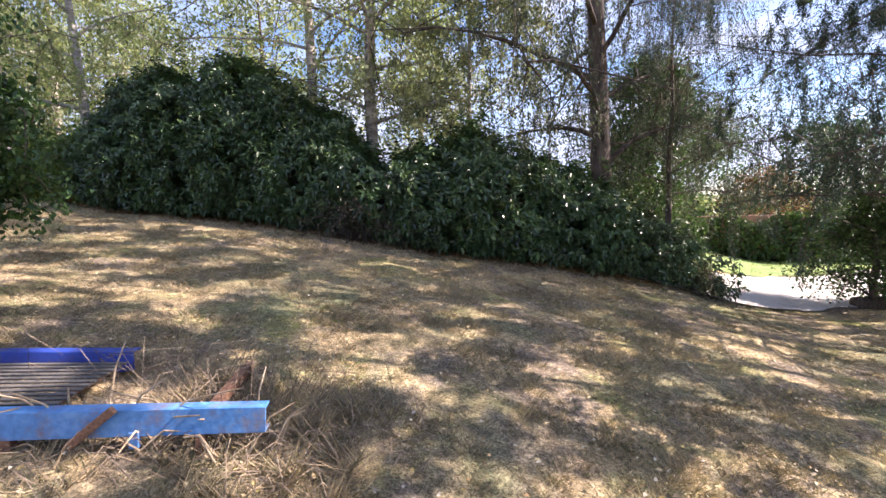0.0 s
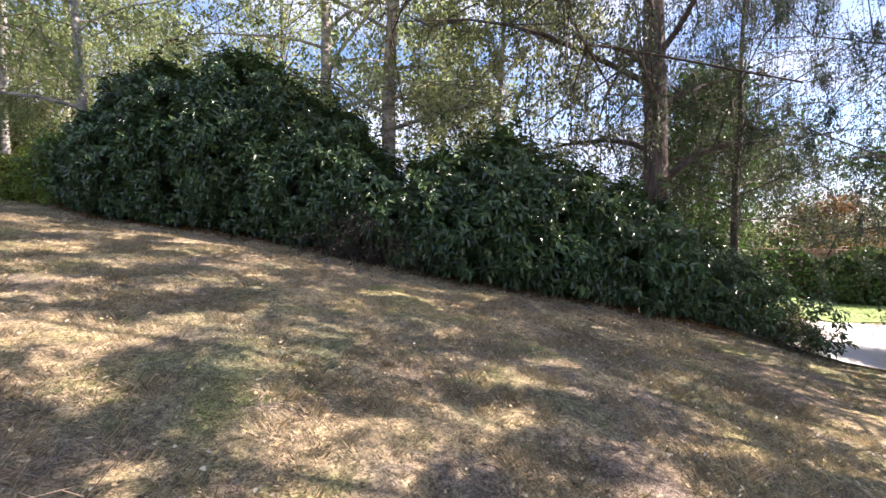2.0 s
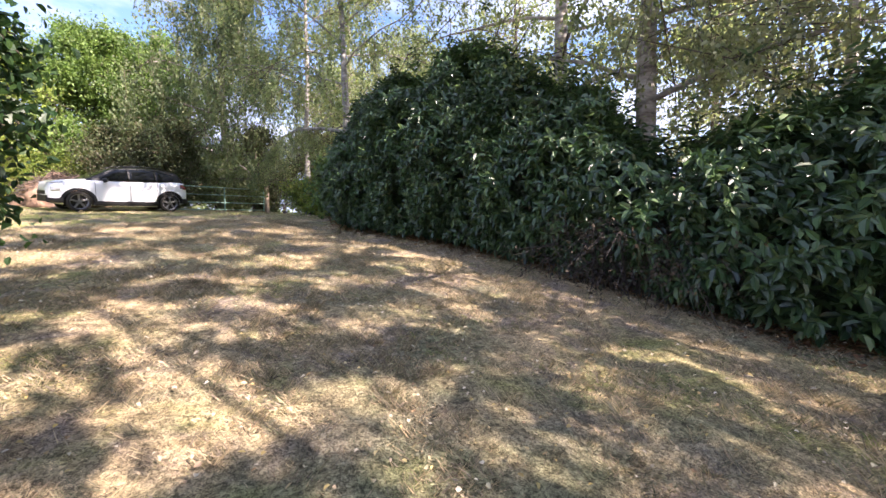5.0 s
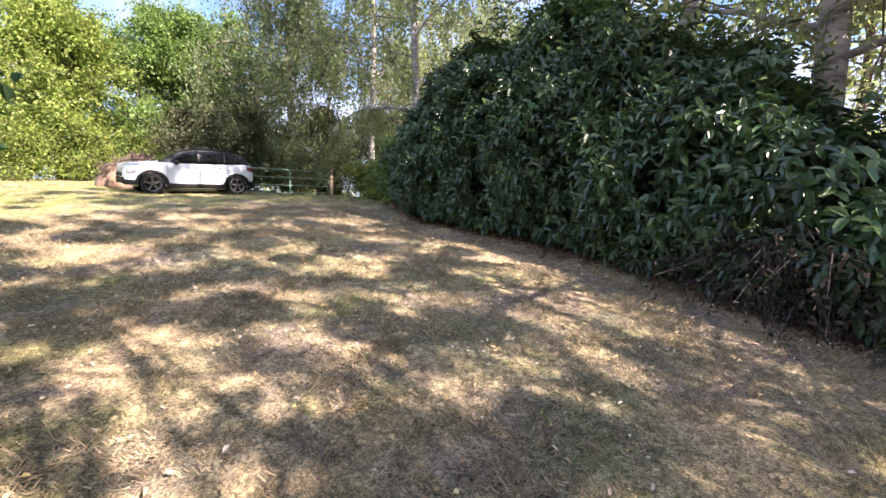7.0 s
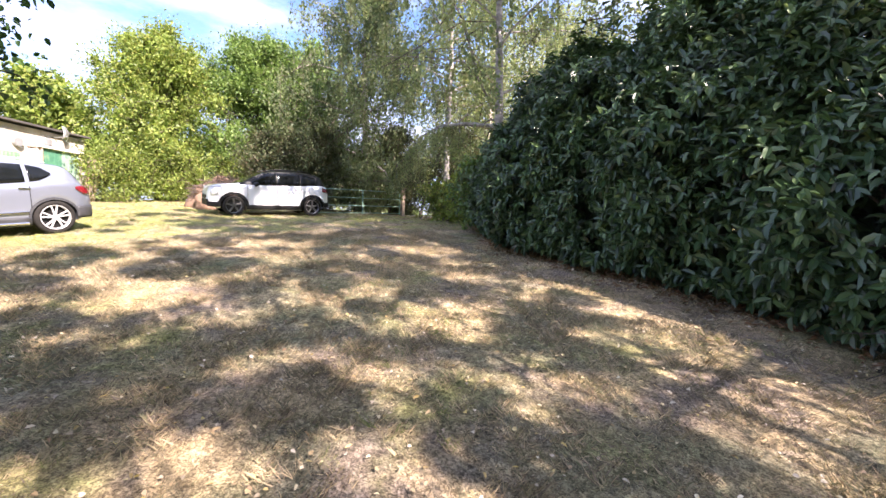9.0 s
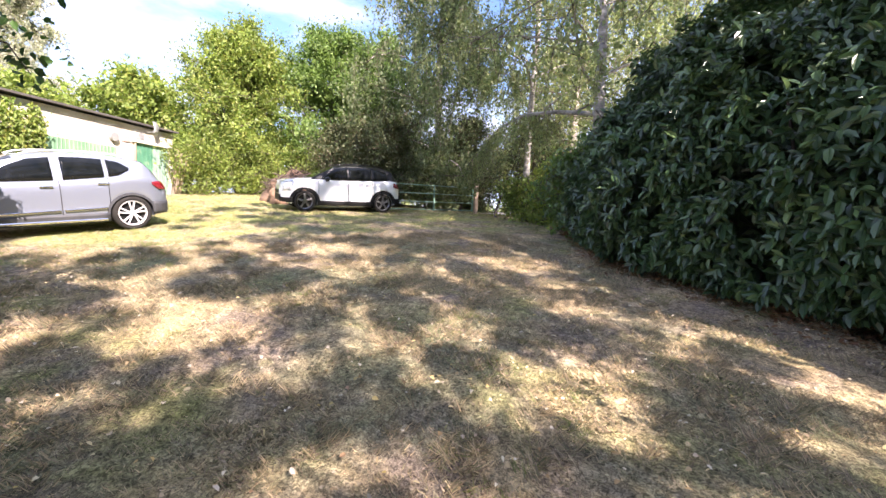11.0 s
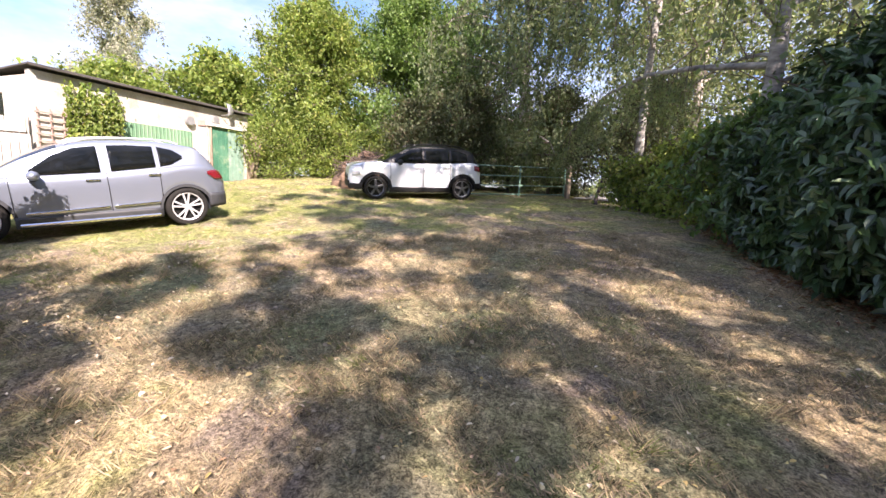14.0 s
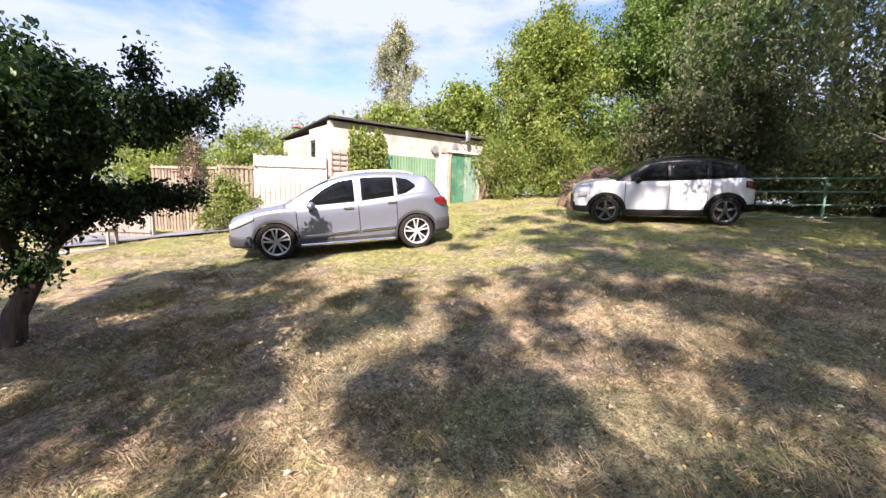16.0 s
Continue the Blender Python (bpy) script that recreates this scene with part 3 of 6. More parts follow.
    tagged(hang("crown", leaf_mesh("crown", pos, axis, face, ln, ln * slim * r.uniform(0.8, 1.2, n), broad), leaf_material, ob), kind="stuff")
    return ob


BIRCH = "tall birch with pale peeling trunk and fine hanging twigs"
tree("birch", -1.95, 12.0, 17.0, 4.2, 0.40, M_BIRCH_LEAF, M_BIRCH_BARK, BIRCH, 101, 32000, 0.09, 0.16, 0.9, 24, clump=0.55, bare=0.5)
tree("birch", -4.0, 12.9, 15.5, 4.4, 0.40, M_BIRCH_LEAF, M_BIRCH_BARK, BIRCH, 102, 30000, 0.09, 0.2, 1.0, 24, clump=0.5, bare=0.5)
arch_birch = tree("birch", -11.3, 13.4, 13.5, 4.2, 0.30, M_BIRCH_LEAF, M_GREY_BARK, BIRCH, 103, 27000, 0.095, 0.17, 1.2, 22, (0.0, 0.0), clump=0.52, bare=0.5)
arch = np.array([(-11.3, 13.4, 4.95), (-13.0, 13.6, 5.35), (-14.5, 13.8, 5.58), (-16.0, 14.0, 5.45), (-17.3, 14.3, 5.1), (-18.6, 14.6, 4.5)]) - np.array(arch_birch.matrix_world.translation)
hang("limb", tubes("limb", [[(p, 0.065 - 0.01 * k) for k, p in enumerate(arch)]], 8), M_GREY_BARK, arch_birch, "long bare limb arching towards the gate")
ar = np.random.default_rng(88)
ak = ar.uniform(1.0, 5.0, 130)
a_at = np.stack([np.interp(ak, range(6), arch[:, c]) for c in range(3)], -1)
a_end = a_at + np.stack([ar.normal(0, 0.25, 130), ar.normal(0, 0.25, 130), -ar.uniform(0.3, 1.5, 130)], -1)
tagged(hang("hanging_twigs", tubes("hanging_twigs", [[(p, 0.006), ((p + q) / 2 + [0, 0, 0.05], 0.004), (q, 0.002)] for p, q in zip(a_at, a_end)], 3), M_TWIG, arch_birch), kind="stuff")
am, af = ar.integers(0, 130, 5200), ar.uniform(0.15, 1, 5200)[:, None]
a_leaf = a_at[am] + (a_end[am] - a_at[am]) * af + ar.normal(0, 0.05, (5200, 3))
tagged(hang("hanging_leaves", leaf_mesh("hanging_leaves", a_leaf, ar.normal(0, 0.7, (5200, 3)) + [0, 0, -0.9], ar.normal(0, 0.8, (5200, 3)) + [0, 0, 0.6], 0.075, 0.05, False), M_BIRCH_LEAF, arch_birch), kind="stuff")
tree("birch", -15.9, 15.2, 16.0, 4.4, 0.26, M_BIRCH_LEAF, M_GREY_BARK, BIRCH, 104, 26000, 0.11, 0.2, 1.4, 22, clump=0.6, bare=0.45)
tree("birch", -17.6, 19.0, 15.0, 4.2, 0.36, M_BIRCH_LEAF, M_BIRCH_BARK, "silver birch trunk with drooping twigs behind the gate", 105, 24000, 0.12, 0.16, 1.6, 22, clump=0.6, bare=0.45)
tree("weeping_birch", -23.0, 15.4, 13.5, 4.6, 0.45, M_WEEPING, M_BIRCH_BARK, "large weeping birch whose twigs hang over the gate", 106, 68000, 0.13, 0.14, 2.6, 28, clump=0.6, broad=None, bare=0.1)
tree("larch", 4.1, 10.9, 26.0, 4.8, 0.54, M_LARCH, M_BARK, "tall dark-barked tree with sparse grey-green drooping sprays", 107, 110000, 0.085, 0.10, 1.9, 46, (0.006, 0), clump=0.5, bare=0.6, slim=0.38, shape=0.75)
tree("larch", 6.3, 11.6, 9.0, 3.0, 0.2, M_LARCH, M_BARK, "young larch with hanging grey-green sprays beside the drive", 162, 90000, 0.055, 0.24, 1.5, 26, clump=0.34, bare=0.45, slim=0.3, shape=0.75)
tree("spruce", 8.8, 6.8, 12.5, 4.8, 0.22, M_NEEDLE, M_BARK, "dark conifer with long drooping needle sprays", 108, 150000, 0.09, 0.18, 0.9, 36, shoot=-0.08, clump=0.22, slim=0.17, bare=0.55)
tree("spruce", 9.5, 7.8, 9.0, 4.4, 0.3, M_NEEDLE, M_BARK, "younger dark conifer with drooping needle sprays", 161, 120000, 0.09, 0.3, 0.9, 30, shoot=-0.05, clump=0.22, slim=0.17, bare=0.5, floor=2.6)
tree("birch", 0.9, 12.9, 9.5, 3.4, 0.24, M_GREY_LEAF, M_BIRCH_BARK, "young birch with dull beige-green drooping foliage over the hedge", 160, 42000, 0.09, 0.16, 0.9, 24, clump=0.55)
# unseen trees beside and behind the start of the walk, added to shade the lawn
SHADE = "unseen tall birch added beside the lawn to shade it"
for sx, sy, tall, spread, first, many, seed in ((8.6, 1.0, 18.0, 4.8, 0.25, 42, 140), (14.0, 4.0, 25.0, 5.2, 0.22, 64, 141), (13.0, 8.8, 26.0, 5.0, 0.3, 72, 143),
                                                (11.0, 5.2, 20.0, 4.4, 0.45, 38, 144), (5.0, -2.8, 15.5, 4.4, 0.3, 30, 142), (10.6, 8.7, 28.0, 5.0, 0.5, 42, 145), (19.5, 3.5, 17.0, 5.0, 0.25, 40, 146)):
    tree("birch", sx, sy, tall, spread, 0.16, M_BIRCH_LEAF, M_BIRCH_BARK, SHADE, seed, many * 150, 0.2, first, 0.8, 26, broad=None, balls=(int(many * 2.5), 0.33), bare=0.0)

# ---- the small trees on the lawn ----
def lobed_tree(name, x, y, right, limbs, lobes, leaf_material, bark, label, seed, leaves, leaf):
    """A crooked small tree: limbs are lists of (along, up, radius), the crown is made of ragged lobes (along, up, depth, half width, half height)."""
    r = np.random.default_rng(seed)
    base = on_ground(x, y, -0.03)
    ob = thing(name, Matrix.Translation(base), label, "tree")
    right = np.array([*right, 0.0]) / math.hypot(*right)
    away = np.array([right[1], -right[0], 0.0])
    up = np.array([0, 0, 1.0])
    for k, line in enumerate(limbs):
        pts = [right * a + up * u + away * 0.12 * math.sin(u * 3 + k) * min(1, u) for a, u, _ in line]
        hang("trunk" if k == 0 else "limb", tubes("limb", [[(p, q[2]) for p, q in zip(pts, line)]], 9), bark, ob)
    at, twigs = [], []
    volume = np.array([w * w * h for _, _, _, w, h in lobes]) ** 0.8
    for (a, u, d, w, h), share in zip(lobes, volume / volume.sum()):
        mid = right * a + up * u + away * d
        n = int(leaves * share)
        many = max(8, n // 90)
        knots = unit(r.normal(0, 1, (many, 3))) * r.uniform(0, 1, (many, 1)) ** 0.4
        knots = mid + (knots[:, :1] * right + knots[:, 1:2] * away) * w + knots[:, 2:] * up * h
        for q in knots[::3]:
            twigs.append([(mid, 0.012), ((mid + q) / 2 + up * 0.03, 0.008), (q, 0.003)])
        at.append(knots[r.integers(0, many, n)] + np.clip(r.normal(0, 0.075, (n, 3)), -0.17, 0.17))
    at = np.concatenate(at)
    n = len(at)
    tagged(hang("twigs", tubes("twigs", twigs, 4), bark, ob), kind="stuff")
    ln = leaf * r.uniform(0.6, 1.3, n)
    me = leaf_mesh("crown", at, r.normal(0, 0.8, (n, 3)) + np.array([0, 0, -0.5]), r.normal(0, 0.6, (n, 3)) + np.array([0, 0, 0.9]), ln, ln * r.uniform(0.5, 0.8, n))
    tagged(hang("crown", me, leaf_material, ob), kind="stuff")
    return ob


lobed_tree("hawthorn", -10.2, 1.18, (-0.857, 0.52),
           [[(0, 0, 0.12), (0.05, 0.35, 0.10), (0.21, 0.69, 0.085)],
            [(0.21, 0.66, 0.075), (0.40, 1.03, 0.06), (0.89, 1.44, 0.042), (1.26, 1.58, 0.028), (1.72, 1.54, 0.012)],
            [(0.20, 0.64, 0.075), (0.0, 1.2, 0.06), (0.08, 2.0, 0.04), (0.15, 2.7, 0.015)],
            [(0.40, 1.03, 0.045), (0.68, 1.75, 0.036), (0.95, 2.3, 0.026), (1.35, 2.5, 0.018), (1.98, 2.78, 0.008)],
            [(0.0, 1.2, 0.04), (-0.45, 1.6, 0.028), (-0.7, 2.2, 0.012)]],
           [(0.30, 2.10, 0.0, 0.55, 0.50), (0.85, 2.50, -0.2, 0.42, 0.38), (1.30, 2.40, 0.15, 0.36, 0.32), (1.18, 2.92, 0.0, 0.15, 0.26), (1.75, 2.55, 0.05, 0.26, 0.22),
            (2.05, 2.86, 0.1, 0.20, 0.20), (1.43, 1.53, -0.1, 0.42, 0.15), (0.80, 1.45, 0.1, 0.42, 0.18), (0.15, 1.40, -0.1, 0.55, 0.34), (0.10, 2.66, 0.2, 0.48, 0.36),
            (-0.6, 2.05, 0.0, 0.6, 0.65), (-0.7, 1.35, 0.1, 0.5, 0.35), (-0.35, 2.75, -0.1, 0.5, 0.3), (0.12, 0.82, 0.05, 0.22, 0.14), (0.3, 2.2, 0.7, 0.55, 0.45), (-0.2, 1.9, -0.7, 0.5, 0.5)],
           M_HAWTHORN_SHADED, M_BARK, "small hawthorn with crooked forked trunk and shade-darkened ragged crown", 117, 62000, 0.055)
tree("apple_tree", -4.5, 3.4, 3.2, 0.8, 0.15, M_APPLE, M_BARK, "small leafy tree with branches hanging low over the lawn", 110, 34000, 0.06, 0.3, 0.5, 24, shape=0.8, clump=0.28, broad=True, bare=0.1, floor=0.75)
# four of these take the brighter leaf colour in place of sun on them
for px, py, pt, ps in ((-15.25, 14.75, 1.3, 187), (-14.3, 14.9, 1.7, 181), (-13.2, 14.4, 2.0, 183), (-12.2, 13.6, 2.0, 185), (-11.1, 12.7, 2.2, 180)):
    tree("privet", px, py, pt, 0.95, 0.07, M_BRIGHT_LEAF if ps % 2 else M_LAUREL_PALE, M_TWIG, "loose yellow-green shrub between hedge and field gate", ps, 3000, 0.12, 0.06, 0.2, 14, shape=0.8, clump=0.3, category="shrub", broad=True, group="shrubs by the gate")
tree("plum_tree", -7.4, 3.1, 3.5, 1.15, 0.13, M_APPLE, M_BARK, "small dark-leaved tree with high overhanging branches", 115, 30000, 0.06, 0.5, 0.2, 20, shape=0.8, clump=0.26, broad=True, bare=0.15, floor=2.1)
tree("sapling", -17.1, 14.95, 2.4, 0.8, 0.12, M_BIRCH_LEAF, M_BARK, "thin sapling with a bare stem by the track", 111, 1600, 0.09, 0.45, 0.2, 8, clump=0.35)
tree("shrub", 6.15, 9.1, 0.8, 0.55, 0.05, M_GREY_LEAF, M_TWIG, "small pale-leaved shrub at the edge of the drive", 112, 2600, 0.06, 0.03, 0.1, 12, clump=0.22, category="shrub")
tree("yew", 10.2, 9.7, 2.9, 1.25, 0.2, M_DARK_LEAF, M_BARK, "dark spreading evergreen shrub overhanging the drive", 113, 16000, 0.08, 0.05, 0.3, 18, clump=0.4, category="shrub")
tree("shrub", -17.9, -2.7, 1.5, 0.8, 0.06, M_BRIGHT_LEAF, M_TWIG, "green leafy shrub in front of the lattice fence", 114, 4200, 0.09, 0.03, 0.1, 14, clump=0.3, category="shrub")

# ---- distant trees ----
tree("pruned_shrub", -18.3, -4.4, 3.1, 0.7, 0.2, M_BROWN_LEAF, M_PINK_BARK, "bare brown pruned shrub by the slatted fence", 170, 500, 0.06, 0.4, 0.0, 16, clump=0.15, category="shrub", shoot=1.4)
for hx, hy, hs in ((-22.0, -5.2, 171), (-24.5, -3.9, 172), (-21.5, -8.0, 173), (-22.5, -11.5, 174)):
    tree("hedge_shrub", hx, hy, 3.6, 1.7, 0.12, M_BRIGHT_LEAF, M_BARK, "green hedgerow shrub behind the slatted fence", hs, 9000, 0.12, 0.04, 0.1, 18, shape=0.75, clump=0.6, category="shrub", broad=None)

for hx, hy, hs in ((-25.6, 4.6, 175), (-26.2, 7.2, 176), (-25.8, 9.8, 177)):
    tree("hedge_shrub", hx, hy, 2.0, 1.5, 0.1, M_BRIGHT_LEAF, M_BARK, "low sunlit shrub growing under the bushy trees", hs, 13000, 0.1, 0.03, 0.1, 18, shape=0.75, clump=0.5, category="shrub", broad=None)
tree("elder", -22.8, 12.6, 4.2, 1.9, 0.15, M_ELDER_SHADED, M_BARK, "scrubby shrub with shade-darkened leaves behind the field gate", 150, 26000, 0.10, 0.03, 0.4, 20, shape=0.75, clump=0.6, category="shrub", broad=None)
tree("elder", -22.2, 16.6, 4.6, 2.0, 0.15, M_ELDER_SHADED, M_BARK, "scrubby shrub with shade-darkened leaves behind the field gate", 151, 26000, 0.10, 0.03, 0.4, 20, shape=0.75, clump=0.6, category="shrub", broad=None)
tree("beech_shrub", -21.9, 14.3, 2.6, 1.5, 0.12, M_WEEPING, M_BARK, "dull brown-green shrub close behind the field gate", 152, 18000, 0.09, 0.03, 0.2, 18, shape=0.75, clump=0.5, category="shrub", broad=None)
tree("elder", -17.2, 16.6, 3.8, 1.8, 0.15, M_ELDER_SHADED, M_BARK, "scrubby shrub beside the track", 153, 12000, 0.10, 0.05, 0.4, 18, shape=0.75, clump=0.6, category="shrub", broad=None)
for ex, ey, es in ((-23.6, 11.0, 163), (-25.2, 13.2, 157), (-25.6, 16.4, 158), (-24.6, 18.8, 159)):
    tree("elder", ex, ey, 3.4, 1.9, 0.12, M_ELDER_SHADED, M_BARK, "scrubby shrub with shade-darkened leaves behind the field gate", es, 22000, 0.12, 0.02, 0.2, 20, shape=0.75, clump=0.6, category="shrub", broad=None)
tree("elder", -20.9, 20.2, 4.4, 2.2, 0.15, M_ELDER_SHADED, M_BARK, "scrubby shrub beyond the worn track", 154, 14000, 0.11, 0.03, 0.3, 20, shape=0.75, clump=0.7, category="shrub", broad=None)
tree("ash_tree", -26.0, 26.5, 11.5, 4.6, 0.4, M_BIRCH_LEAF, M_BARK, "leafy tree beyond the worn track", 155, 14000, 0.2, 0.02, 0.3, 34, shape=0.75, clump=1.0, broad=None)
tree("ash_tree", -15.5, 23.5, 10.0, 4.0, 0.35, M_BIRCH_LEAF, M_BARK, "leafy tree behind the hedge end", 156, 9000, 0.18, 0.02, 0.3, 32, shape=0.75, clump=1.0, broad=None)
SYC = "sunlit yellow-green bushy tree beside the shed"
FAR = dict(shape=0.75, clump=0.6, broad=None, bare=0.45)
tree("sycamore", -27.6, 6.6, 7.6, 2.7, 0.3, M_BRIGHT_LEAF, M_BARK, SYC, 120, 84000, 0.135, 0.03, 0.1, 38, **FAR)
tree("sycamore", -28.2, 11.4, 8.8, 3.6, 0.4, M_SYCAMORE_DARK, M_BARK, "broad green tree behind the brush pile", 121, 95000, 0.14, 0.03, 0.2, 38, **FAR)
tree("sycamore", -31.0, 2.2, 5.6, 3.2, 0.3, M_BRIGHT_LEAF, M_BARK, "green tree standing behind the shed roof", 122, 26000, 0.22, 0.05, 0.1, 38, **FAR)
tree("sycamore", -33.0, -2.5, 5.4, 3.4, 0.3, M_BRIGHT_LEAF, M_BARK, "green tree standing behind the shed roof", 123, 24000, 0.22, 0.05, 0.1, 38, **FAR)
tree("silver_birch", -38.5, -4.6, 13.5, 3.0, 0.3, M_SILVER, M_BIRCH_BARK, "slender pale grey-green birch far behind the shed", 124, 34000, 0.15, 0.2, 0.8, 30, clump=0.6, broad=None, bare=0.3)
tree("sycamore", -32.0, 16.0, 11.0, 4.0, 0.35, M_SYCAMORE_DARK, M_BARK, "green tree beyond the field gate", 125, 26000, 0.22, 0.04, 0.2, 38, **FAR)
WOOD = "leafy broadleaved tree in the belt behind the hedge"
tree("ash_tree", -10.0, 24.0, 13.0, 4.5, 0.4, M_BIRCH_LEAF, M_BARK, WOOD, 126, 9000, 0.2, 0.08, 0.3, 38, **FAR)
tree("ash_tree", -1.0, 23.0, 12.0, 4.5, 0.4, M_BIRCH_LEAF, M_BARK, WOOD, 127, 9000, 0.2, 0.08, 0.3, 38, **FAR)
tree("ash_tree", -19.5, 26.0, 13.0, 4.5, 0.4, M_BIRCH_LEAF, M_BARK, WOOD, 128, 7000, 0.2, 0.06, 0.3, 38, **FAR)
tree("holly", 7.2, 14.6, 6.6, 2.4, 0.25, M_DARK_LEAF, M_BARK, "dark green evergreen tree behind the drive", 129, 26000, 0.11, 0.04, 0.2, 20, shape=0.75, clump=0.6, broad=None)
tree("holly", 10.8, 20.0, 8.0, 3.2, 0.25, M_DARK_LEAF, M_BARK, "dark green evergreen tree behind the garden wall", 130, 20000, 0.15, 0.04, 0.2, 20, shape=0.75, clump=0.7, broad=None)
tree("beech_shrub", 14.5, 18.6, 3.6, 2.0, 0.2, M_BROWN_LEAF, M_BARK, "withered brown-leaved shrub above the garden wall", 131, 8000, 0.12, 0.05, 0.2, 16, shape=0.75, clump=0.6, category="shrub", broad=None)
tree("holly", 18.5, 20.0, 6.0, 3.2, 0.25, M_DARK_LEAF, M_BARK, "dark green evergreen tree behind the garden wall", 132, 10000, 0.16, 0.04, 0.2, 18, shape=0.75, clump=0.7, broad=None)

r = np.random.default_rng(77)
n = 30000
wa, wr = r.uniform(0, 2 * np.pi, n), r.uniform(46, 75, n)
wt = (4.0 + 2.2 * np.sin(wa * 7) + 1.4 * np.sin(wa * 19 + 1) + 0.7 * np.sin(wa * 53)) * r.uniform(0, 1, n) ** 0.6
wx, wy = -6 + wr * np.cos(wa), 5 + wr * np.sin(wa)
far_wood = leaf_mesh("far_hedgerow", np.stack([wx, wy, height(wx, wy) + wt], -1), r.normal(0, 1, (n, 3)), r.normal(0, 1, (n, 3)) + [0, 0, 1], r.uniform(0.5, 1.0, n), r.uniform(0.35, 0.7, n), None)
tagged(hang("far_hedgerow", far_wood, M_BIRCH_LEAF), "far green hedgerow and woods round the fields", "woods", kind="stuff")


# ---- drive, track, verge ----
M_DRIVE = surface("pale_gravel", [(0.42, 0.38, 0.35), (0.58, 0.54, 0.50), (0.66, 0.62, 0.58)], 0.9, scale=1.2, fine=60, bump=0.5, dirt=(0.30, 0.25, 0.2), dirt_amount=0.3)
M_CONCRETE = surface("concrete", [(0.27, 0.26, 0.245), (0.36, 0.35, 0.33), (0.42, 0.405, 0.38)], 0.9, scale=1.5, fine=45, bump=0.35, dirt=(0.2, 0.18, 0.15), dirt_amount=0.4)


def strip(name, line, half, lift, material, label, category):
    """A surface laid along a line on the ground."""
    pts = np.array(line, dtype=float)
    d = np.concatenate([[0], np.cumsum(np.linalg.norm(np.diff(pts, axis=0), axis=1))])
    s = np.arange(0, d[-1], 0.4)
    c = np.stack([np.interp(s, d, pts[:, 0]), np.interp(s, d, pts[:, 1])], -1)
    for _ in range(6):
        c[1:-1] = (c[:-2] + 2 * c[1:-1] + c[2:]) / 4
    t = unit(np.gradient(c, axis=0))
    nrm = np.stack([-t[:, 1], t[:, 0]], -1)
    across = np.linspace(-1, 1, 9)
    edge = 0.12 * np.sin(s * 1.7)[:, None] + 0.08 * np.sin(s * 4.1)[:, None]
    p = c[:, None] + nrm[:, None] * (across[None, :, None] * (half + edge[:, :, None] * (np.abs(across) > 0.9)[None, :, None]))
    z = height(p[..., 0], p[..., 1]) + lift
    v = np.concatenate([p, z[..., None]], -1).reshape(-1, 3)
    k = np.arange(len(s) * 9).reshape(len(s), 9)
    q = np.stack([k[:-1, :-1], k[:-1, 1:], k[1:, 1:], k[1:, :-1]], -1).reshape(-1, 4)
    return tagged(hang(name, quad_mesh(name, v, q, True), material), label, category, kind="structure")


strip("road", [(-10, 19.0), (-4, 16.0), (2, 13.4), (6.6, 10.7), (11.3, 11.5), (17, 13.0), (26, 15)], 1.75, 0.05, M_DRIVE, "pale sunlit gravel drive behind the hedge", "road")
strip("track", [(-18.6, 16.6), (-21.5, 19.5), (-25, 24), (-32, 33)], 1.1, 0.05, M_DRIVE, "pale worn track beyond the field gate", "track")
grass("verge_grass", 26000, 6.5, 20, 12.2, 16.5, 0.12, M_GREEN_BLADE, "bright green grass verge along the drive", lambda x, y: (y > np.interp(x, [6.5, 11.3, 17, 20], [12.9, 13.3, 14.8, 15.6])), 8)
M_LUSH = surface("lush_turf", [(0.10, 0.16, 0.04), (0.18, 0.26, 0.07), (0.24, 0.30, 0.09)], 0.95, scale=2, fine=50, bump=0.6)
strip("verge", [(5.5, 14.2), (11.0, 14.9), (17, 16.4), (26, 18.6)], 1.35, 0.03, M_LUSH, "bright green grass verge along the drive", "verge")


def ivy(name, count, a, b, z0, z1, out, material, label, seed, leaf=0.09, parent=None, thick=0.12):
    """Climbing leaves over an upright face from a to b; out is the way it faces."""
    r = np.random.default_rng(seed)
    f, u = r.uniform(0, 1, count), r.uniform(0, 1, count)
    top = 1 - 0.25 * (0.5 + 0.5 * np.sin(f * 17 + seed)) * (0.5 + 0.5 * np.sin(f * 41))
    a, b, out = np.array(a), np.array(b), np.array(out)
    at = np.concatenate([(a + (b - a) * f[:, None]), (z0 + (z1 - z0) * u * top)[:, None]], 1)
    at = at + np.append(out, 0) * (np.abs(r.normal(0, thick, count)) + 0.02)[:, None]
    axis = np.stack([r.normal(0, 0.5, count), r.normal(0, 0.5, count), r.normal(-0.8, 0.3, count)], -1)
    face = np.append(out, 0.4) + r.normal(0, 0.4, (count, 3))
    ln = leaf * r.uniform(0.6, 1.3, count)
    ob = hang(name, leaf_mesh(name, at, axis, face, ln, ln * 0.85), material, parent)
    return tagged(ob, label, "ivy", kind="stuff")


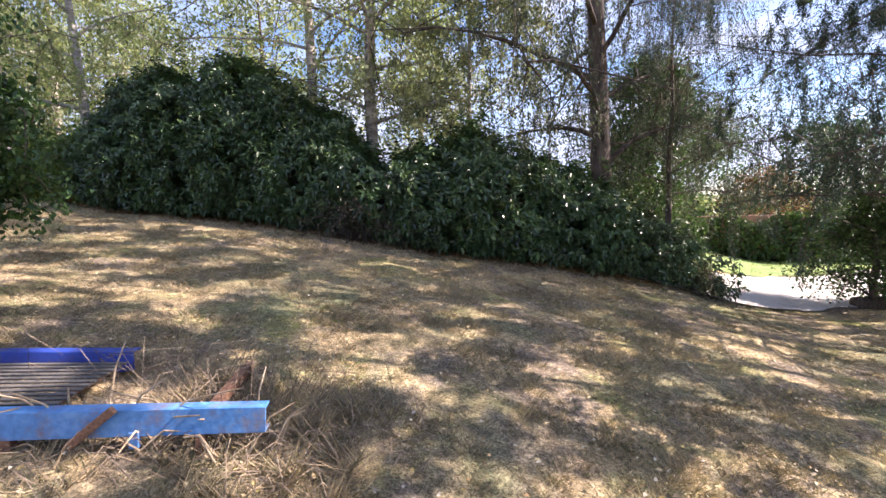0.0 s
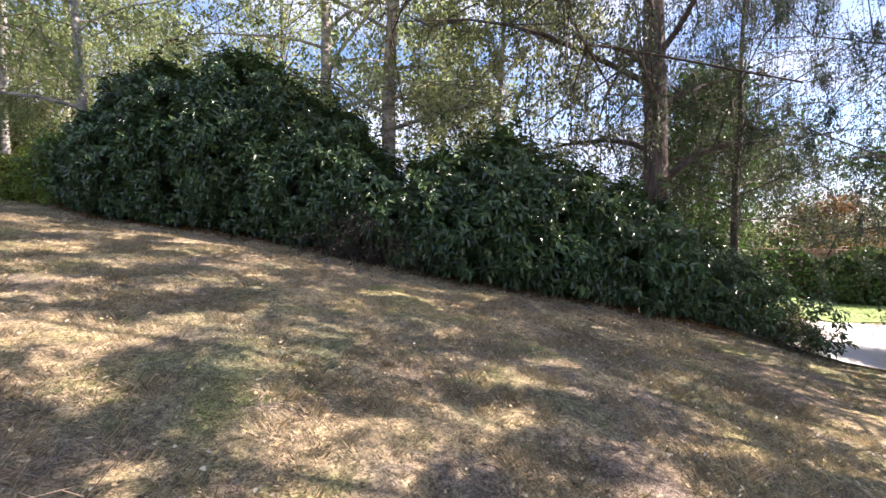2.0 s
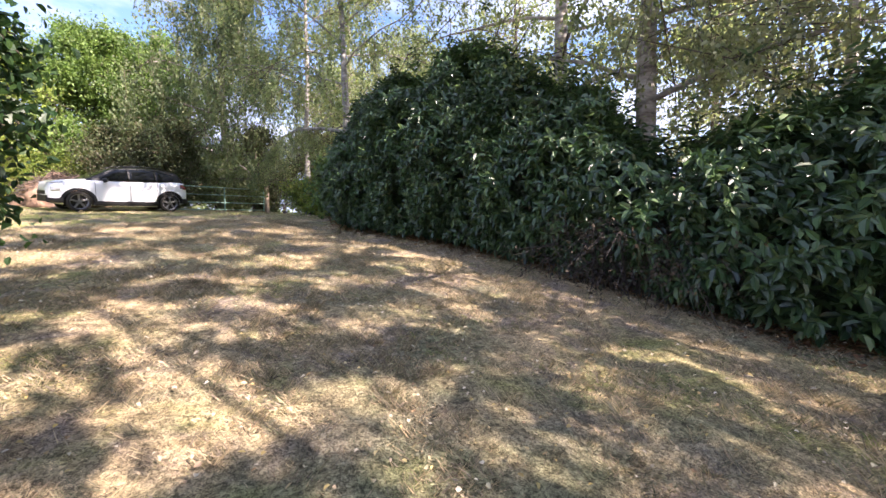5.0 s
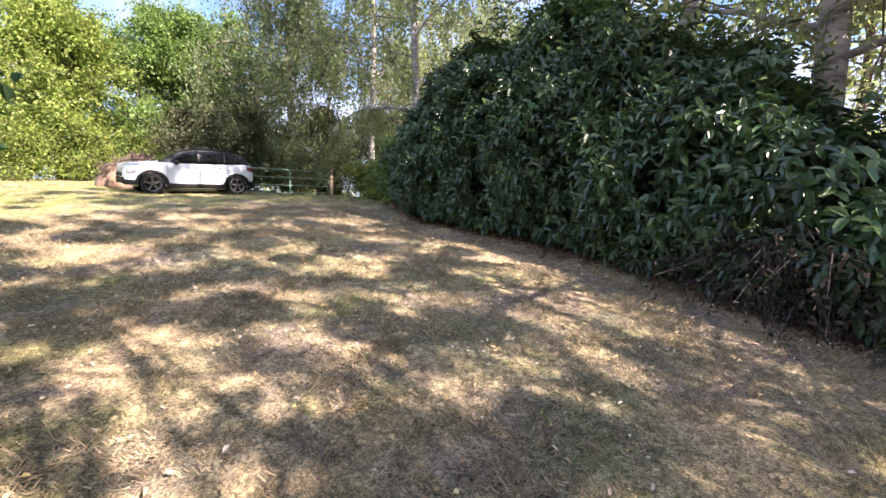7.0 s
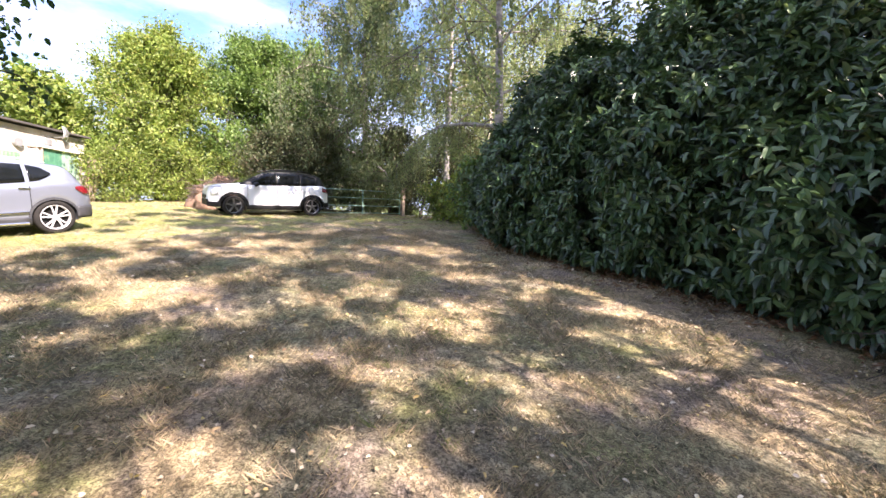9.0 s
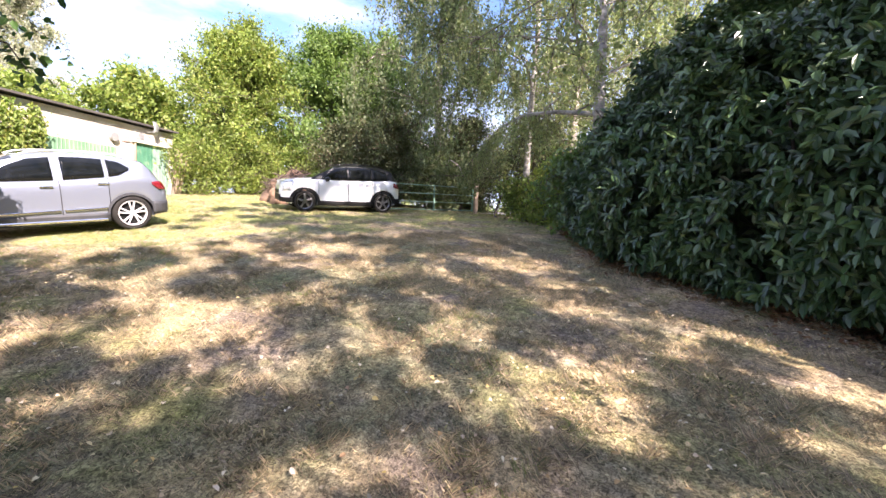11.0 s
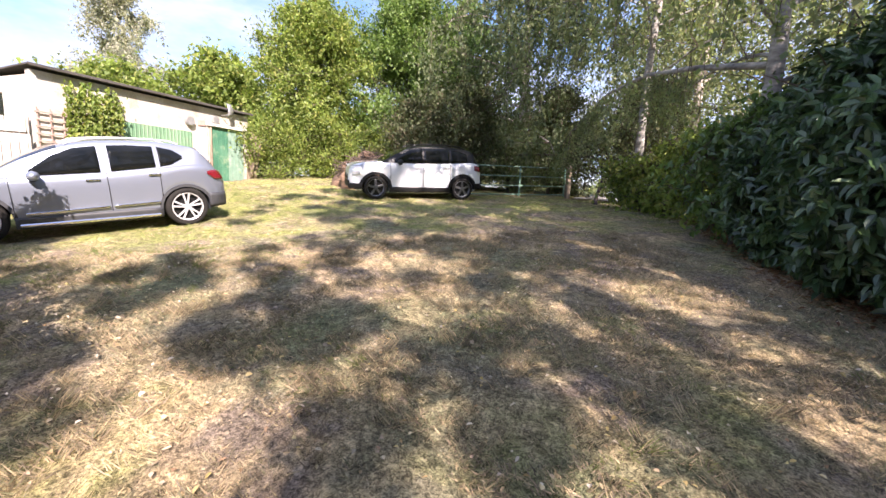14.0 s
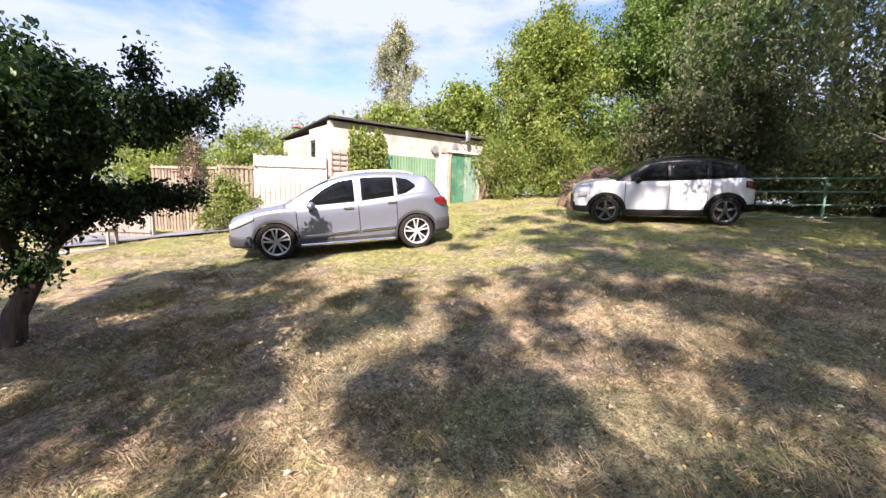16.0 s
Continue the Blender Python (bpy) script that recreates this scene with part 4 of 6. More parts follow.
M_BRICK = surface("old_brick", [(0.20, 0.10, 0.075), (0.32, 0.18, 0.13), (0.40, 0.26, 0.19)], 0.9, scale=3, fine=40, bump=0.4)
wall_a, wall_b = Vector((8.0, 17.6, 0)), Vector((22.0, 15.4, 0))
wd = (wall_b - wall_a).normalized()
bm = solid((14.2, 0.25, 2.1), (0, 0, 1.0), 0.02)
bm.transform(Matrix.Translation((wall_a + wall_b) / 2 + Vector((0, 0, -1.15))) @ Matrix.Rotation(math.atan2(wd.y, wd.x), 4, "Z"))
tagged(part("garden_wall", bm, M_BRICK), "old red brick garden wall overgrown with ivy", "wall", kind="structure")
wo = Vector((wd.y, -wd.x, 0))
ivy("wall_ivy", 11000, (wall_a + wo * 0.14).xy, (wall_b + wo * 0.14).xy, -1.1, 1.05, wo.xy, M_DARK_LEAF, "dark ivy hanging over the garden wall", 9, 0.13)

bm = rod(bmesh.new(), (9.9, 9.7, -0.98), (12.6, 9.2, -0.98), 0.16, 12)
for v in bm.verts:
    v.co += Vector((0, 0, 0.03 * math.sin(v.co.x * 5)))
tagged(part("log", bm, M_BARK, smooth=True), "dark fallen log lying beside the drive", "log")


# ---- the shed ----
M_RENDER = surface("cream_render", [(0.34, 0.31, 0.26), (0.46, 0.43, 0.375), (0.52, 0.49, 0.44)], 0.9, scale=0.9, fine=30, bump=0.3, dirt=(0.27, 0.22, 0.16), dirt_amount=0.55)
M_FELT = surface("roofing_felt", [(0.04, 0.037, 0.034), (0.09, 0.08, 0.072)], 0.9, scale=2, fine=40, bump=0.4)
M_TILE = surface("red_tile", [(0.30, 0.12, 0.08), (0.42, 0.20, 0.13)], 0.85, scale=3, fine=30, bump=0.4)
M_GREEN = surface("green_paint", [(0.04, 0.13, 0.08), (0.065, 0.18, 0.11), (0.10, 0.22, 0.14)], 0.6, scale=1.5, fine=30, bump=0.15, dirt=(0.25, 0.30, 0.2), dirt_amount=0.4, vary=0.08)
M_CLAD = surface("weathered_green_sheet", [(0.10, 0.20, 0.115), (0.15, 0.26, 0.155), (0.20, 0.31, 0.20)], 0.6, scale=1.5, fine=30, bump=0.15, dirt=(0.2, 0.24, 0.17), dirt_amount=0.4)
M_PALE_GREEN = surface("faded_green_paint", [(0.14, 0.24, 0.18), (0.22, 0.31, 0.25)], 0.65, scale=1.5, fine=30, bump=0.15, dirt=(0.4, 0.42, 0.35), dirt_amount=0.4)
M_WHITE = surface("white_paint", [(0.62, 0.60, 0.56), (0.76, 0.74, 0.70), (0.82, 0.80, 0.77)], 0.7, scale=1.2, fine=30, bump=0.15, dirt=(0.45, 0.40, 0.33), dirt_amount=0.3, vary=0.1)
M_TIMBER = surface("weathered_timber", [(0.13, 0.10, 0.075), (0.26, 0.20, 0.15), (0.36, 0.29, 0.22)], 0.85, scale=3, fine=25, bump=0.4, stretch=(1, 1, 0.3), vary=0.15)
M_PINK_TIMBER = surface("faded_pink_timber", [(0.25, 0.165, 0.135), (0.35, 0.25, 0.21), (0.41, 0.31, 0.26)], 0.85, scale=3, fine=25, bump=0.3, vary=0.12)
M_PALE_TIMBER = surface("pale_timber", [(0.17, 0.145, 0.115), (0.25, 0.215, 0.175), (0.31, 0.27, 0.22)], 0.8, scale=3, fine=25, bump=0.3, stretch=(1, 1, 0.3), vary=0.12)
M_GLASS_DARK = surface("dark_window_glass", [(0.012, 0.014, 0.016), (0.025, 0.028, 0.03)], 0.06, scale=1, fine=5, bump=0.0)
M_GREY_METAL = surface("grey_metal", [(0.28, 0.28, 0.28), (0.42, 0.42, 0.42)], 0.5, 0.5, scale=3, fine=30, bump=0.1)

SHED = Vector((-19.77, -0.33, 0))
ALONG = Vector((-0.757, 0.653, 0)).normalized()
OUT = Vector((0.653, 0.757, 0)).normalized()
SHED_M = Matrix.Translation(SHED) @ Matrix((( ALONG.x, -OUT.x, 0, 0), (ALONG.y, -OUT.y, 0, 0), (0, 0, 1, 0), (0, 0, 0, 1)))
# shed coordinates: s along the front, d back from it, z up
shed = thing("shed", SHED_M, "long cream rendered shed with dark felt roof", "shed")
DOOR0, DOOR1, DOORZ0, DOORZ1, ROOF = 5.0, 6.45, 2.5, 4.5, 5.12


def shed_part(name, size, at, material, parent=None, label="", bevel=0.01, turn=None):
    return part(name, solid(size, at, bevel, turn), material, parent or shed, label)


shed_part("front_wall", (DOOR0, 0.2, ROOF - 1.5), (DOOR0 / 2, 0.1, (ROOF + 1.5) / 2), M_RENDER)
shed_part("front_wall", (DOOR1 - DOOR0, 0.2, ROOF - DOORZ1), ((DOOR0 + DOOR1) / 2, 0.1, (ROOF + DOORZ1) / 2), M_RENDER)
shed_part("front_wall", (0.25, 0.2, ROOF - 2.2), (DOOR1 + 0.125, 0.1, (ROOF + 2.2) / 2), M_RENDER)
shed_part("gable_wall", (0.2, 1.1, 3.5), (0.1, 0.75, 3.25), M_RENDER)
shed_part("gable_wall", (0.2, 2.9, 3.34), (0.1, 3.35, 3.17), M_RENDER, bevel=0.01)
shed_part("gable_wall", (0.2, 0.6, 2.4), (0.1, 1.6, 2.7), M_RENDER)
shed_part("gable_wall", (0.2, 0.6, 0.4), (0.1, 1.6, 4.8), M_RENDER)
w1 = shed_part("window", (0.06, 0.6, 0.72), (0.1, 1.6, 4.24), M_TIMBER, label="small dark window in the gable")
shed_part("pane", (0.02, 0.5, 0.62), (0.05, 1.6, 4.24), M_GLASS_DARK, w1)
shed_part("end_wall", (0.2, 4.8, 3.2), (DOOR1 + 0.15, 2.6, 3.3), M_RENDER)
shed_part("back_wall", (DOOR1, 0.2, 3.4), (DOOR1 / 2, 4.9, 3.1), M_RENDER)
pitch = Matrix.Rotation(math.radians(-3), 4, "X")
shed_part("roof", (6.85, 5.4, 0.05), (3.33, 2.5, 5.08), M_FELT, bevel=0.015, turn=pitch)
shed_part("fascia", (6.85, 0.03, 0.07), (3.33, -0.215, 5.2), M_FELT)
shed_part("roof_ridge", (1.4, 0.7, 0.06), (0.6, 3.4, 5.26), M_TILE, label="faded red tiles at the ridge", turn=Matrix.Rotation(math.radians(4), 4, "X"))
d1 = part("door", solid((0.72, 0.06, DOORZ1 - DOORZ0), (DOOR0 + 0.38, 0.02, (DOORZ0 + DOORZ1) / 2), 0.01), M_GREEN, shed, "green painted boarded door")
d2 = part("door", solid((0.70, 0.06, DOORZ1 - DOORZ0), (DOOR0 + 1.09, 0.02, (DOORZ0 + DOORZ1) / 2), 0.01), M_PALE_GREEN, shed, "sun-faded pale green door leaf")
for k in range(4):
    shed_part("batten", (0.02, 0.02, 1.9), (DOOR0 + 0.12 + 0.17 * k, -0.015, 3.5), M_GREEN, d1, bevel=0)
    shed_part("batten", (0.02, 0.02, 1.9), (DOOR0 + 0.84 + 0.16 * k, -0.015, 3.5), M_PALE_GREEN, d2, bevel=0)
shed_part("door_frame", (0.06, 0.12, 2.0), (DOOR0 - 0.03, -0.02, 3.5), M_TIMBER)
shed_part("lintel", (1.75, 0.14, 0.09), (5.7, -0.05, 4.56), M_WHITE)
sheet = part("cladding", solid((2.4, 0.02, 2.0), (3.06, -0.012, 3.2), 0), M_CLAD, shed, "green corrugated sheets on the wall")
for k in range(20):
    part("corrugation", rod(bmesh.new(), (1.92 + 0.12 * k, -0.022, 2.2), (1.92 + 0.12 * k, -0.022, 4.2), 0.022, 6), M_CLAD, sheet)
for s_, z_, rr in ((4.15, 4.55, 0.15), (5.15, 4.75, 0.13)):
    v_ = part("vent", rod(bmesh.new(), (s_, 0.0, z_), (s_, -0.14, z_), rr, 18), M_GREY_METAL, shed, "round dark wall vent")
shed_part("wall_box", (0.22, 0.12, 0.2), (4.6, -0.06, 4.55), M_PINK_TIMBER, label="small faded red box on the wall", bevel=0.015)
shed_part("stone_quoin", (0.28, 0.1, 2.6), (4.65, -0.05, 3.1), M_WHITE)
bm = bmesh.new()
bmesh.ops.create_uvsphere(bm, u_segments=20, v_segments=10, radius=0.42)
bmesh.ops.delete(bm, geom=[v for v in bm.verts if v.co.y > -0.26], context="VERTS")
bm.transform(Matrix.Translation((5.45, -0.02, 5.12)) @ Matrix.Rotation(math.radians(30), 4, "Z"))
bmesh.ops.solidify(bm, geom=bm.faces[:], thickness=0.012)
dish = thing("satellite_dish", SHED_M, "grey satellite dish on the shed wall", "dish")
part("dish", bm, M_GREY_METAL, dish, smooth=True)
part("arm", rod(bmesh.new(), (5.45, 0.0, 4.95), (5.5, -0.5, 5.0), 0.015, 8), M_GREY_METAL, dish)

trellis = thing("trellis", SHED_M, "faded pink wooden trellis on the shed wall", "trellis")
for k in range(8):
    part("slat", solid((2.0, 0.02, 0.045), (1.0, -0.06, 2.85 + 0.18 * k), 0.004), M_PINK_TIMBER, trellis)
for k in range(8):
    part("upright", solid((0.035, 0.02, 1.45), (0.06 + 0.27 * k, -0.04, 3.5), 0.004), M_PINK_TIMBER, trellis)
pa, pb = SHED + ALONG * 0.6 + OUT * 0.08, SHED + ALONG * 1.95 + OUT * 0.08
ivy("climber", 1900, pa.xy, pb.xy, 3.0, 5.05, OUT.xy, M_BRIGHT_LEAF, "yellow-green climbing plant over the trellis", 11, 0.09)
boards = thing("plank_stack", SHED_M, "weathered planks leaning at the shed's end", "planks")
for k in range(3):
    part("plank", solid((0.14, 0.03, 1.9 - 0.15 * k), (6.62 + 0.17 * k, -0.16 - 0.02 * k, 3.6 - 0.08 * k), 0.005, Matrix.Rotation(math.radians(8 + 2 * k), 4, "X")), M_TIMBER, boards)

# ---- fences beside the shed ----
def fence(name, a, b, top, upper, count, material, label, gap=0.008, category="fence"):
    a, b = Vector(a), Vector(b)
    d = (b - a).normalized()
    turn = Matrix.Rotation(math.atan2(d.y, d.x), 4, "Z")
    ob = thing(name, Matrix.Translation(on_ground(a.x, a.y)) @ turn, label, category)
    base, width = on_ground(a.x, a.y).z, (b - a).length / count
    shared = None
    for k in range(count):
        low = float(height(a.x + d.x * width * (k + 0.5), a.y + d.y * width * (k + 0.5))) - base
        if shared is None:
            shared = part("board", solid((width - gap, 0.022, 1.0), (0, 0, 0.5), 0.003), material, ob)
            bd = shared
        else:
            bd = new("board", shared.data)
            bd.parent = ob
        z0 = min(low, 0) - 0.02
        bd.location, bd.scale = (width * (k + 0.5), 0.004 * (k % 2), z0), (1, 1, top - base - z0 + 0.012 * math.sin(k * 2.3))
    for z in upper:
        part("rail", solid(((b - a).length, 0.04, 0.07), ((b - a).length / 2, -0.035, z - base), 0.005), material, ob)
    for x in (0.0, (b - a).length):
        part("post", solid((0.09, 0.09, top - base + 0.1), (x, 0.06, (top - base) / 2), 0.008), material, ob)
    return ob


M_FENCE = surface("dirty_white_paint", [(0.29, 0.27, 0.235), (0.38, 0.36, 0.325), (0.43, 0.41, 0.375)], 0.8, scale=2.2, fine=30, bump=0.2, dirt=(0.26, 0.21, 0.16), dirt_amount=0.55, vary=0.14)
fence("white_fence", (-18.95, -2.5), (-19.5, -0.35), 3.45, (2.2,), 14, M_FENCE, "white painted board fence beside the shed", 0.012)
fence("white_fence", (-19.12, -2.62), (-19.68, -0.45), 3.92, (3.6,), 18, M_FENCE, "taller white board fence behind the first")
fence("lattice_fence", (-18.6, -3.45), (-18.95, -2.55), 3.55, (3.5, 2.4), 7, M_TIMBER, "weathered brown slatted fence panel", 0.05)
fence("wooden_fence", (-18.9, -6.4), (-18.6, -3.55), 3.5, (3.45, 2.4), 20, M_TIMBER, "weathered brown slatted fence", 0.04)
fence("pale_boards", (-16.8, -7.4), (-17.1, -4.6), 2.5, (2.4, 1.5), 12, M_PALE_TIMBER, "pale weathered boards behind the bench", 0.012)

bench = thing("bench", Matrix.Translation(on_ground(-15.75, -4.95, 0.03)) @ Matrix.Rotation(radians(100), 4, "Z"), "plain pale wooden bench on the paving", "bench")
for k in range(3):
    part("seat_slat", solid((1.15, 0.1, 0.035), (0, -0.12 + 0.12 * k, 0.47), 0.006), M_PALE_TIMBER, bench)
for sx in (-0.5, 0.5):
    for sy in (-0.13, 0.13):
        part("leg", solid((0.06, 0.06, 0.46), (sx, sy, 0.225), 0.006), M_PALE_TIMBER, bench)
    part("stretcher", solid((0.05, 0.3, 0.05), (sx, 0, 0.42), 0.005), M_PALE_TIMBER, bench)
strip("pavement", [(-13.6, -6.2), (-14.6, -4.9), (-15.5, -3.9)], 0.35, 0.02, M_CONCRETE, "pale concrete paving strip at the lawn's edge", "paving")
M_TARP = surface("grey_tarpaulin", [(0.10, 0.11, 0.13), (0.17, 0.18, 0.20), (0.22, 0.23, 0.26)], 0.7, scale=1.5, fine=25, bump=0.5)
strip("gravel_bed", [(-15.8, -6.4), (-17.6, -3.6), (-18.4, -2.2)], 0.85, 0.07, M_TARP, "dark grey gravel bed behind the paving", "gravel")

# ---- the field gate ----
GATE_A, GATE_B = Vector((-19.75, 15.6, 0)), Vector((-19.6, 11.5, 0))
gd = (GATE_B - GATE_A)
gl = gd.length
M_GATE = surface("green_gate_paint", [(0.09, 0.19, 0.135), (0.15, 0.25, 0.19), (0.23, 0.31, 0.255)], 0.4, scale=3, fine=30, bump=0.1, dirt=(0.3, 0.32, 0.3), dirt_amount=0.3)
gate = thing("field_gate", Matrix.Translation(on_ground(GATE_A.x, GATE_A.y, 0.05)) @ Matrix.Rotation(math.atan2(gd.y, gd.x), 4, "Z"), "green tubular metal field gate, closed", "gate")
for z in (0.08, 0.40, 0.74, 1.08):
    part("rail", rod(bmesh.new(), (0.06, 0, z), (gl, 0, z - 0.1), 0.02, 8), M_GATE, gate)
for x in (0.06, gl / 2, gl):
    part("upright", solid((0.05, 0.05, 1.08), (x, 0, 0.56 - 0.1 * x / gl), 0.006), M_GATE, gate)
for x, hh in ((-0.12, 1.35), (gl + 0.15, 1.3)):
    gp = GATE_A + gd.normalized() * x
    tagged(part("gate_post", solid((0.16, 0.16, hh + 0.1), on_ground(gp.x, gp.y, hh / 2 - 0.05), 0.02), M_TIMBER), "grey weathered wooden gate post", "post", "gate posts")

# ---- brush pile ----
r = np.random.default_rng(31)
pile_at = on_ground(-22.0, 8.6)
pile = thing("brush_pile", Matrix.Translation(pile_at), "heap of brown cut branches and dead leaves", "brush pile")
M_SOIL = surface("brown_litter", [(0.10, 0.065, 0.045), (0.22, 0.14, 0.09), (0.32, 0.21, 0.14)], 0.95, scale=4, fine=30, bump=1.0)
bm = bmesh.new()
bmesh.ops.create_icosphere(bm, subdivisions=4, radius=1.0)
for v in bm.verts:
    k = 1 + 0.25 * noise.noise(v.co * 2.2) + 0.12 * noise.noise(v.co * 6)
    v.co = Vector((v.co.x * 1.4 * k, v.co.y * 1.35 * k, max(-0.1, v.co.z) * 1.15 * k))
part("heap", bm, M_SOIL, pile, smooth=True)
sticks = []
for k in range(420):
    a, f = r.uniform(0, 2 * np.pi), r.uniform(0, 1) ** 0.5
    p = np.array([1.4 * f * math.cos(a), 1.35 * f * math.sin(a), 1.15 * math.sqrt(max(0.02, 1 - f * f)) + r.normal(0, 0.06)])
    d = np.array([r.normal(0, 1), r.normal(0, 1), r.normal(0, 0.35)])
    d = d / np.linalg.norm(d) * r.uniform(0.2, 0.6)
    sticks.append([(p - d, 0.012), (p + [0, 0, 0.03], 0.01), (p + d, 0.004)])
tagged(hang("sticks", tubes("sticks", sticks, 4), M_TWIG, pile), kind="stuff")

# ---- dead brambles in the dip of the hedge ----
bramble_at = on_ground(-1.7, 9.75)
bramble = thing("dead_bramble", Matrix.Translation(bramble_at), "tangle of dead brown bramble stems at the hedge foot", "bramble")
stems = []
for k in range(520):
    p = np.array([r.normal(0, 0.5), r.normal(0.35, 0.28), 0.0])
    p[2] = float(height(bramble_at.x + p[0], bramble_at.y + p[1])) - bramble_at.z
    d = np.array([r.normal(0, 0.4), r.normal(-0.25, 0.3), r.uniform(0.4, 1.7)])
    q = p + d * 0.6
    e = q + np.array([d[0] * 0.7, d[1] * 0.7, -r.uniform(0.05, 0.5)])
    stems.append([(p, 0.008), (q, 0.006), (e, 0.003)])
M_DEAD_STEM = surface("dead_bramble_stem", [(0.03, 0.024, 0.02), (0.07, 0.056, 0.046)], 0.9, scale=6, fine=30, bump=0.4)
M_DEAD_LEAF = leafy("dead_bramble_leaf", [(0.035, 0.03, 0.022), (0.065, 0.052, 0.038), (0.09, 0.07, 0.05), (0.03, 0.04, 0.022)], 0.7, 0.15, 0.2)
tagged(hang("stems", tubes("stems", stems, 4), M_DEAD_STEM, bramble), kind="stuff")
bp, bq = np.array([w[1][0] for w in stems]), np.array([w[2][0] for w in stems])
bk, bf = r.integers(0, len(bp), 6000), r.uniform(0, 1, 6000)[:, None]
b_at = bp[bk] + (bq[bk] - bp[bk]) * bf + r.normal(0, 0.06, (6000, 3))
b_len = r.uniform(0.03, 0.075, 6000)
tagged(hang("withered_leaves", leaf_mesh("withered_leaves", b_at, r.normal(0, 1, (6000, 3)) + np.array([0, 0, -0.8]), r.normal(0, 1, (6000, 3)), b_len, b_len * 0.55, False), M_DEAD_LEAF, bramble), kind="stuff")


# ---- the parked cars ----
M_GREY_PAINT = surface("grey_car_paint", [(0.22, 0.245, 0.30), (0.245, 0.27, 0.33)], 0.32, 0.55, scale=1, fine=400, bump=0.0, coat=1.0)
M_WHITE_PAINT = surface("white_car_paint", [(0.74, 0.75, 0.77), (0.78, 0.79, 0.80)], 0.35, 0.0, scale=1, fine=200, bump=0.0, coat=1.0)
M_BLACK_PAINT = surface("black_car_paint", [(0.004, 0.004, 0.005), (0.007, 0.007, 0.008)], 0.3, 0.0, scale=1, fine=200, bump=0.0, coat=0.15)
M_PLASTIC = surface("black_plastic", [(0.008, 0.008, 0.0085), (0.014, 0.014, 0.0145)], 0.6, scale=5, fine=120, bump=0.1)
M_GREY_PLASTIC = surface("dark_grey_plastic", [(0.03, 0.032, 0.037), (0.045, 0.047, 0.052)], 0.55, scale=5, fine=120, bump=0.1)
M_TYRE = surface("tyre_rubber", [(0.010, 0.0095, 0.009), (0.024, 0.022, 0.020)], 0.85, scale=6, fine=60, bump=0.2)
M_ALLOY = surface("alloy", [(0.46, 0.46, 0.47), (0.58, 0.58, 0.59)], 0.35, 0.25, scale=4, fine=60, bump=0.0)
M_DARK_ALLOY = surface("dark_alloy", [(0.10, 0.10, 0.11), (0.34, 0.34, 0.35)], 0.35, 0.8, scale=9, fine=60, bump=0.0)
M_CHROME = surface("chrome", [(0.7, 0.7, 0.72), (0.78, 0.78, 0.8)], 0.12, 1.0, scale=4, fine=60, bump=0.0)
M_LAMP_RED = surface("red_lamp", [(0.13, 0.006, 0.01), (0.18, 0.012, 0.016)], 0.12, scale=4, fine=40, bump=0.0, coat=1.0)
M_LAMP_CLEAR = surface("clear_lamp", [(0.45, 0.47, 0.5), (0.75, 0.77, 0.8)], 0.08, 0.4, scale=14, fine=50, bump=0.1, coat=1.0)
M_CAR_GLASS = surface("tinted_car_glass", [(0.003, 0.004, 0.0045), (0.008, 0.009, 0.0095)], 0.05, scale=3, fine=8, bump=0.0, coat=0.0)

for glossy, level in ((M_CAR_GLASS, 0.3), (M_BLACK_PAINT, 0.25), (M_PLASTIC, 0.2), (M_TYRE, 0.25)):
    for node in glossy.node_tree.nodes:
        if node.type == "BSDF_PRINCIPLED":
            node.inputs["Specular IOR Level"].default_value = level


def smooth_line(points):
    xs, zs = np.array([p[0] for p in points]), np.array([p[1] for p in points])
    sl = np.gradient(zs, xs)

    def at(x):
        k = int(np.clip(np.searchsorted(xs, x) - 1, 0, len(xs) - 2))
        h = xs[k + 1] - xs[k]
        t = min(1, max(0, (x - xs[k]) / h))
        lin = zs[k] + (zs[k + 1] - zs[k]) * t
        cub = (2 * t ** 3 - 3 * t * t + 1) * zs[k] + (t ** 3 - 2 * t * t + t) * h * sl[k] + (-2 * t ** 3 + 3 * t * t) * zs[k + 1] + (t ** 3 - t * t) * h * sl[k + 1]
        return 0.5 * lin + 0.5 * cub
    return at


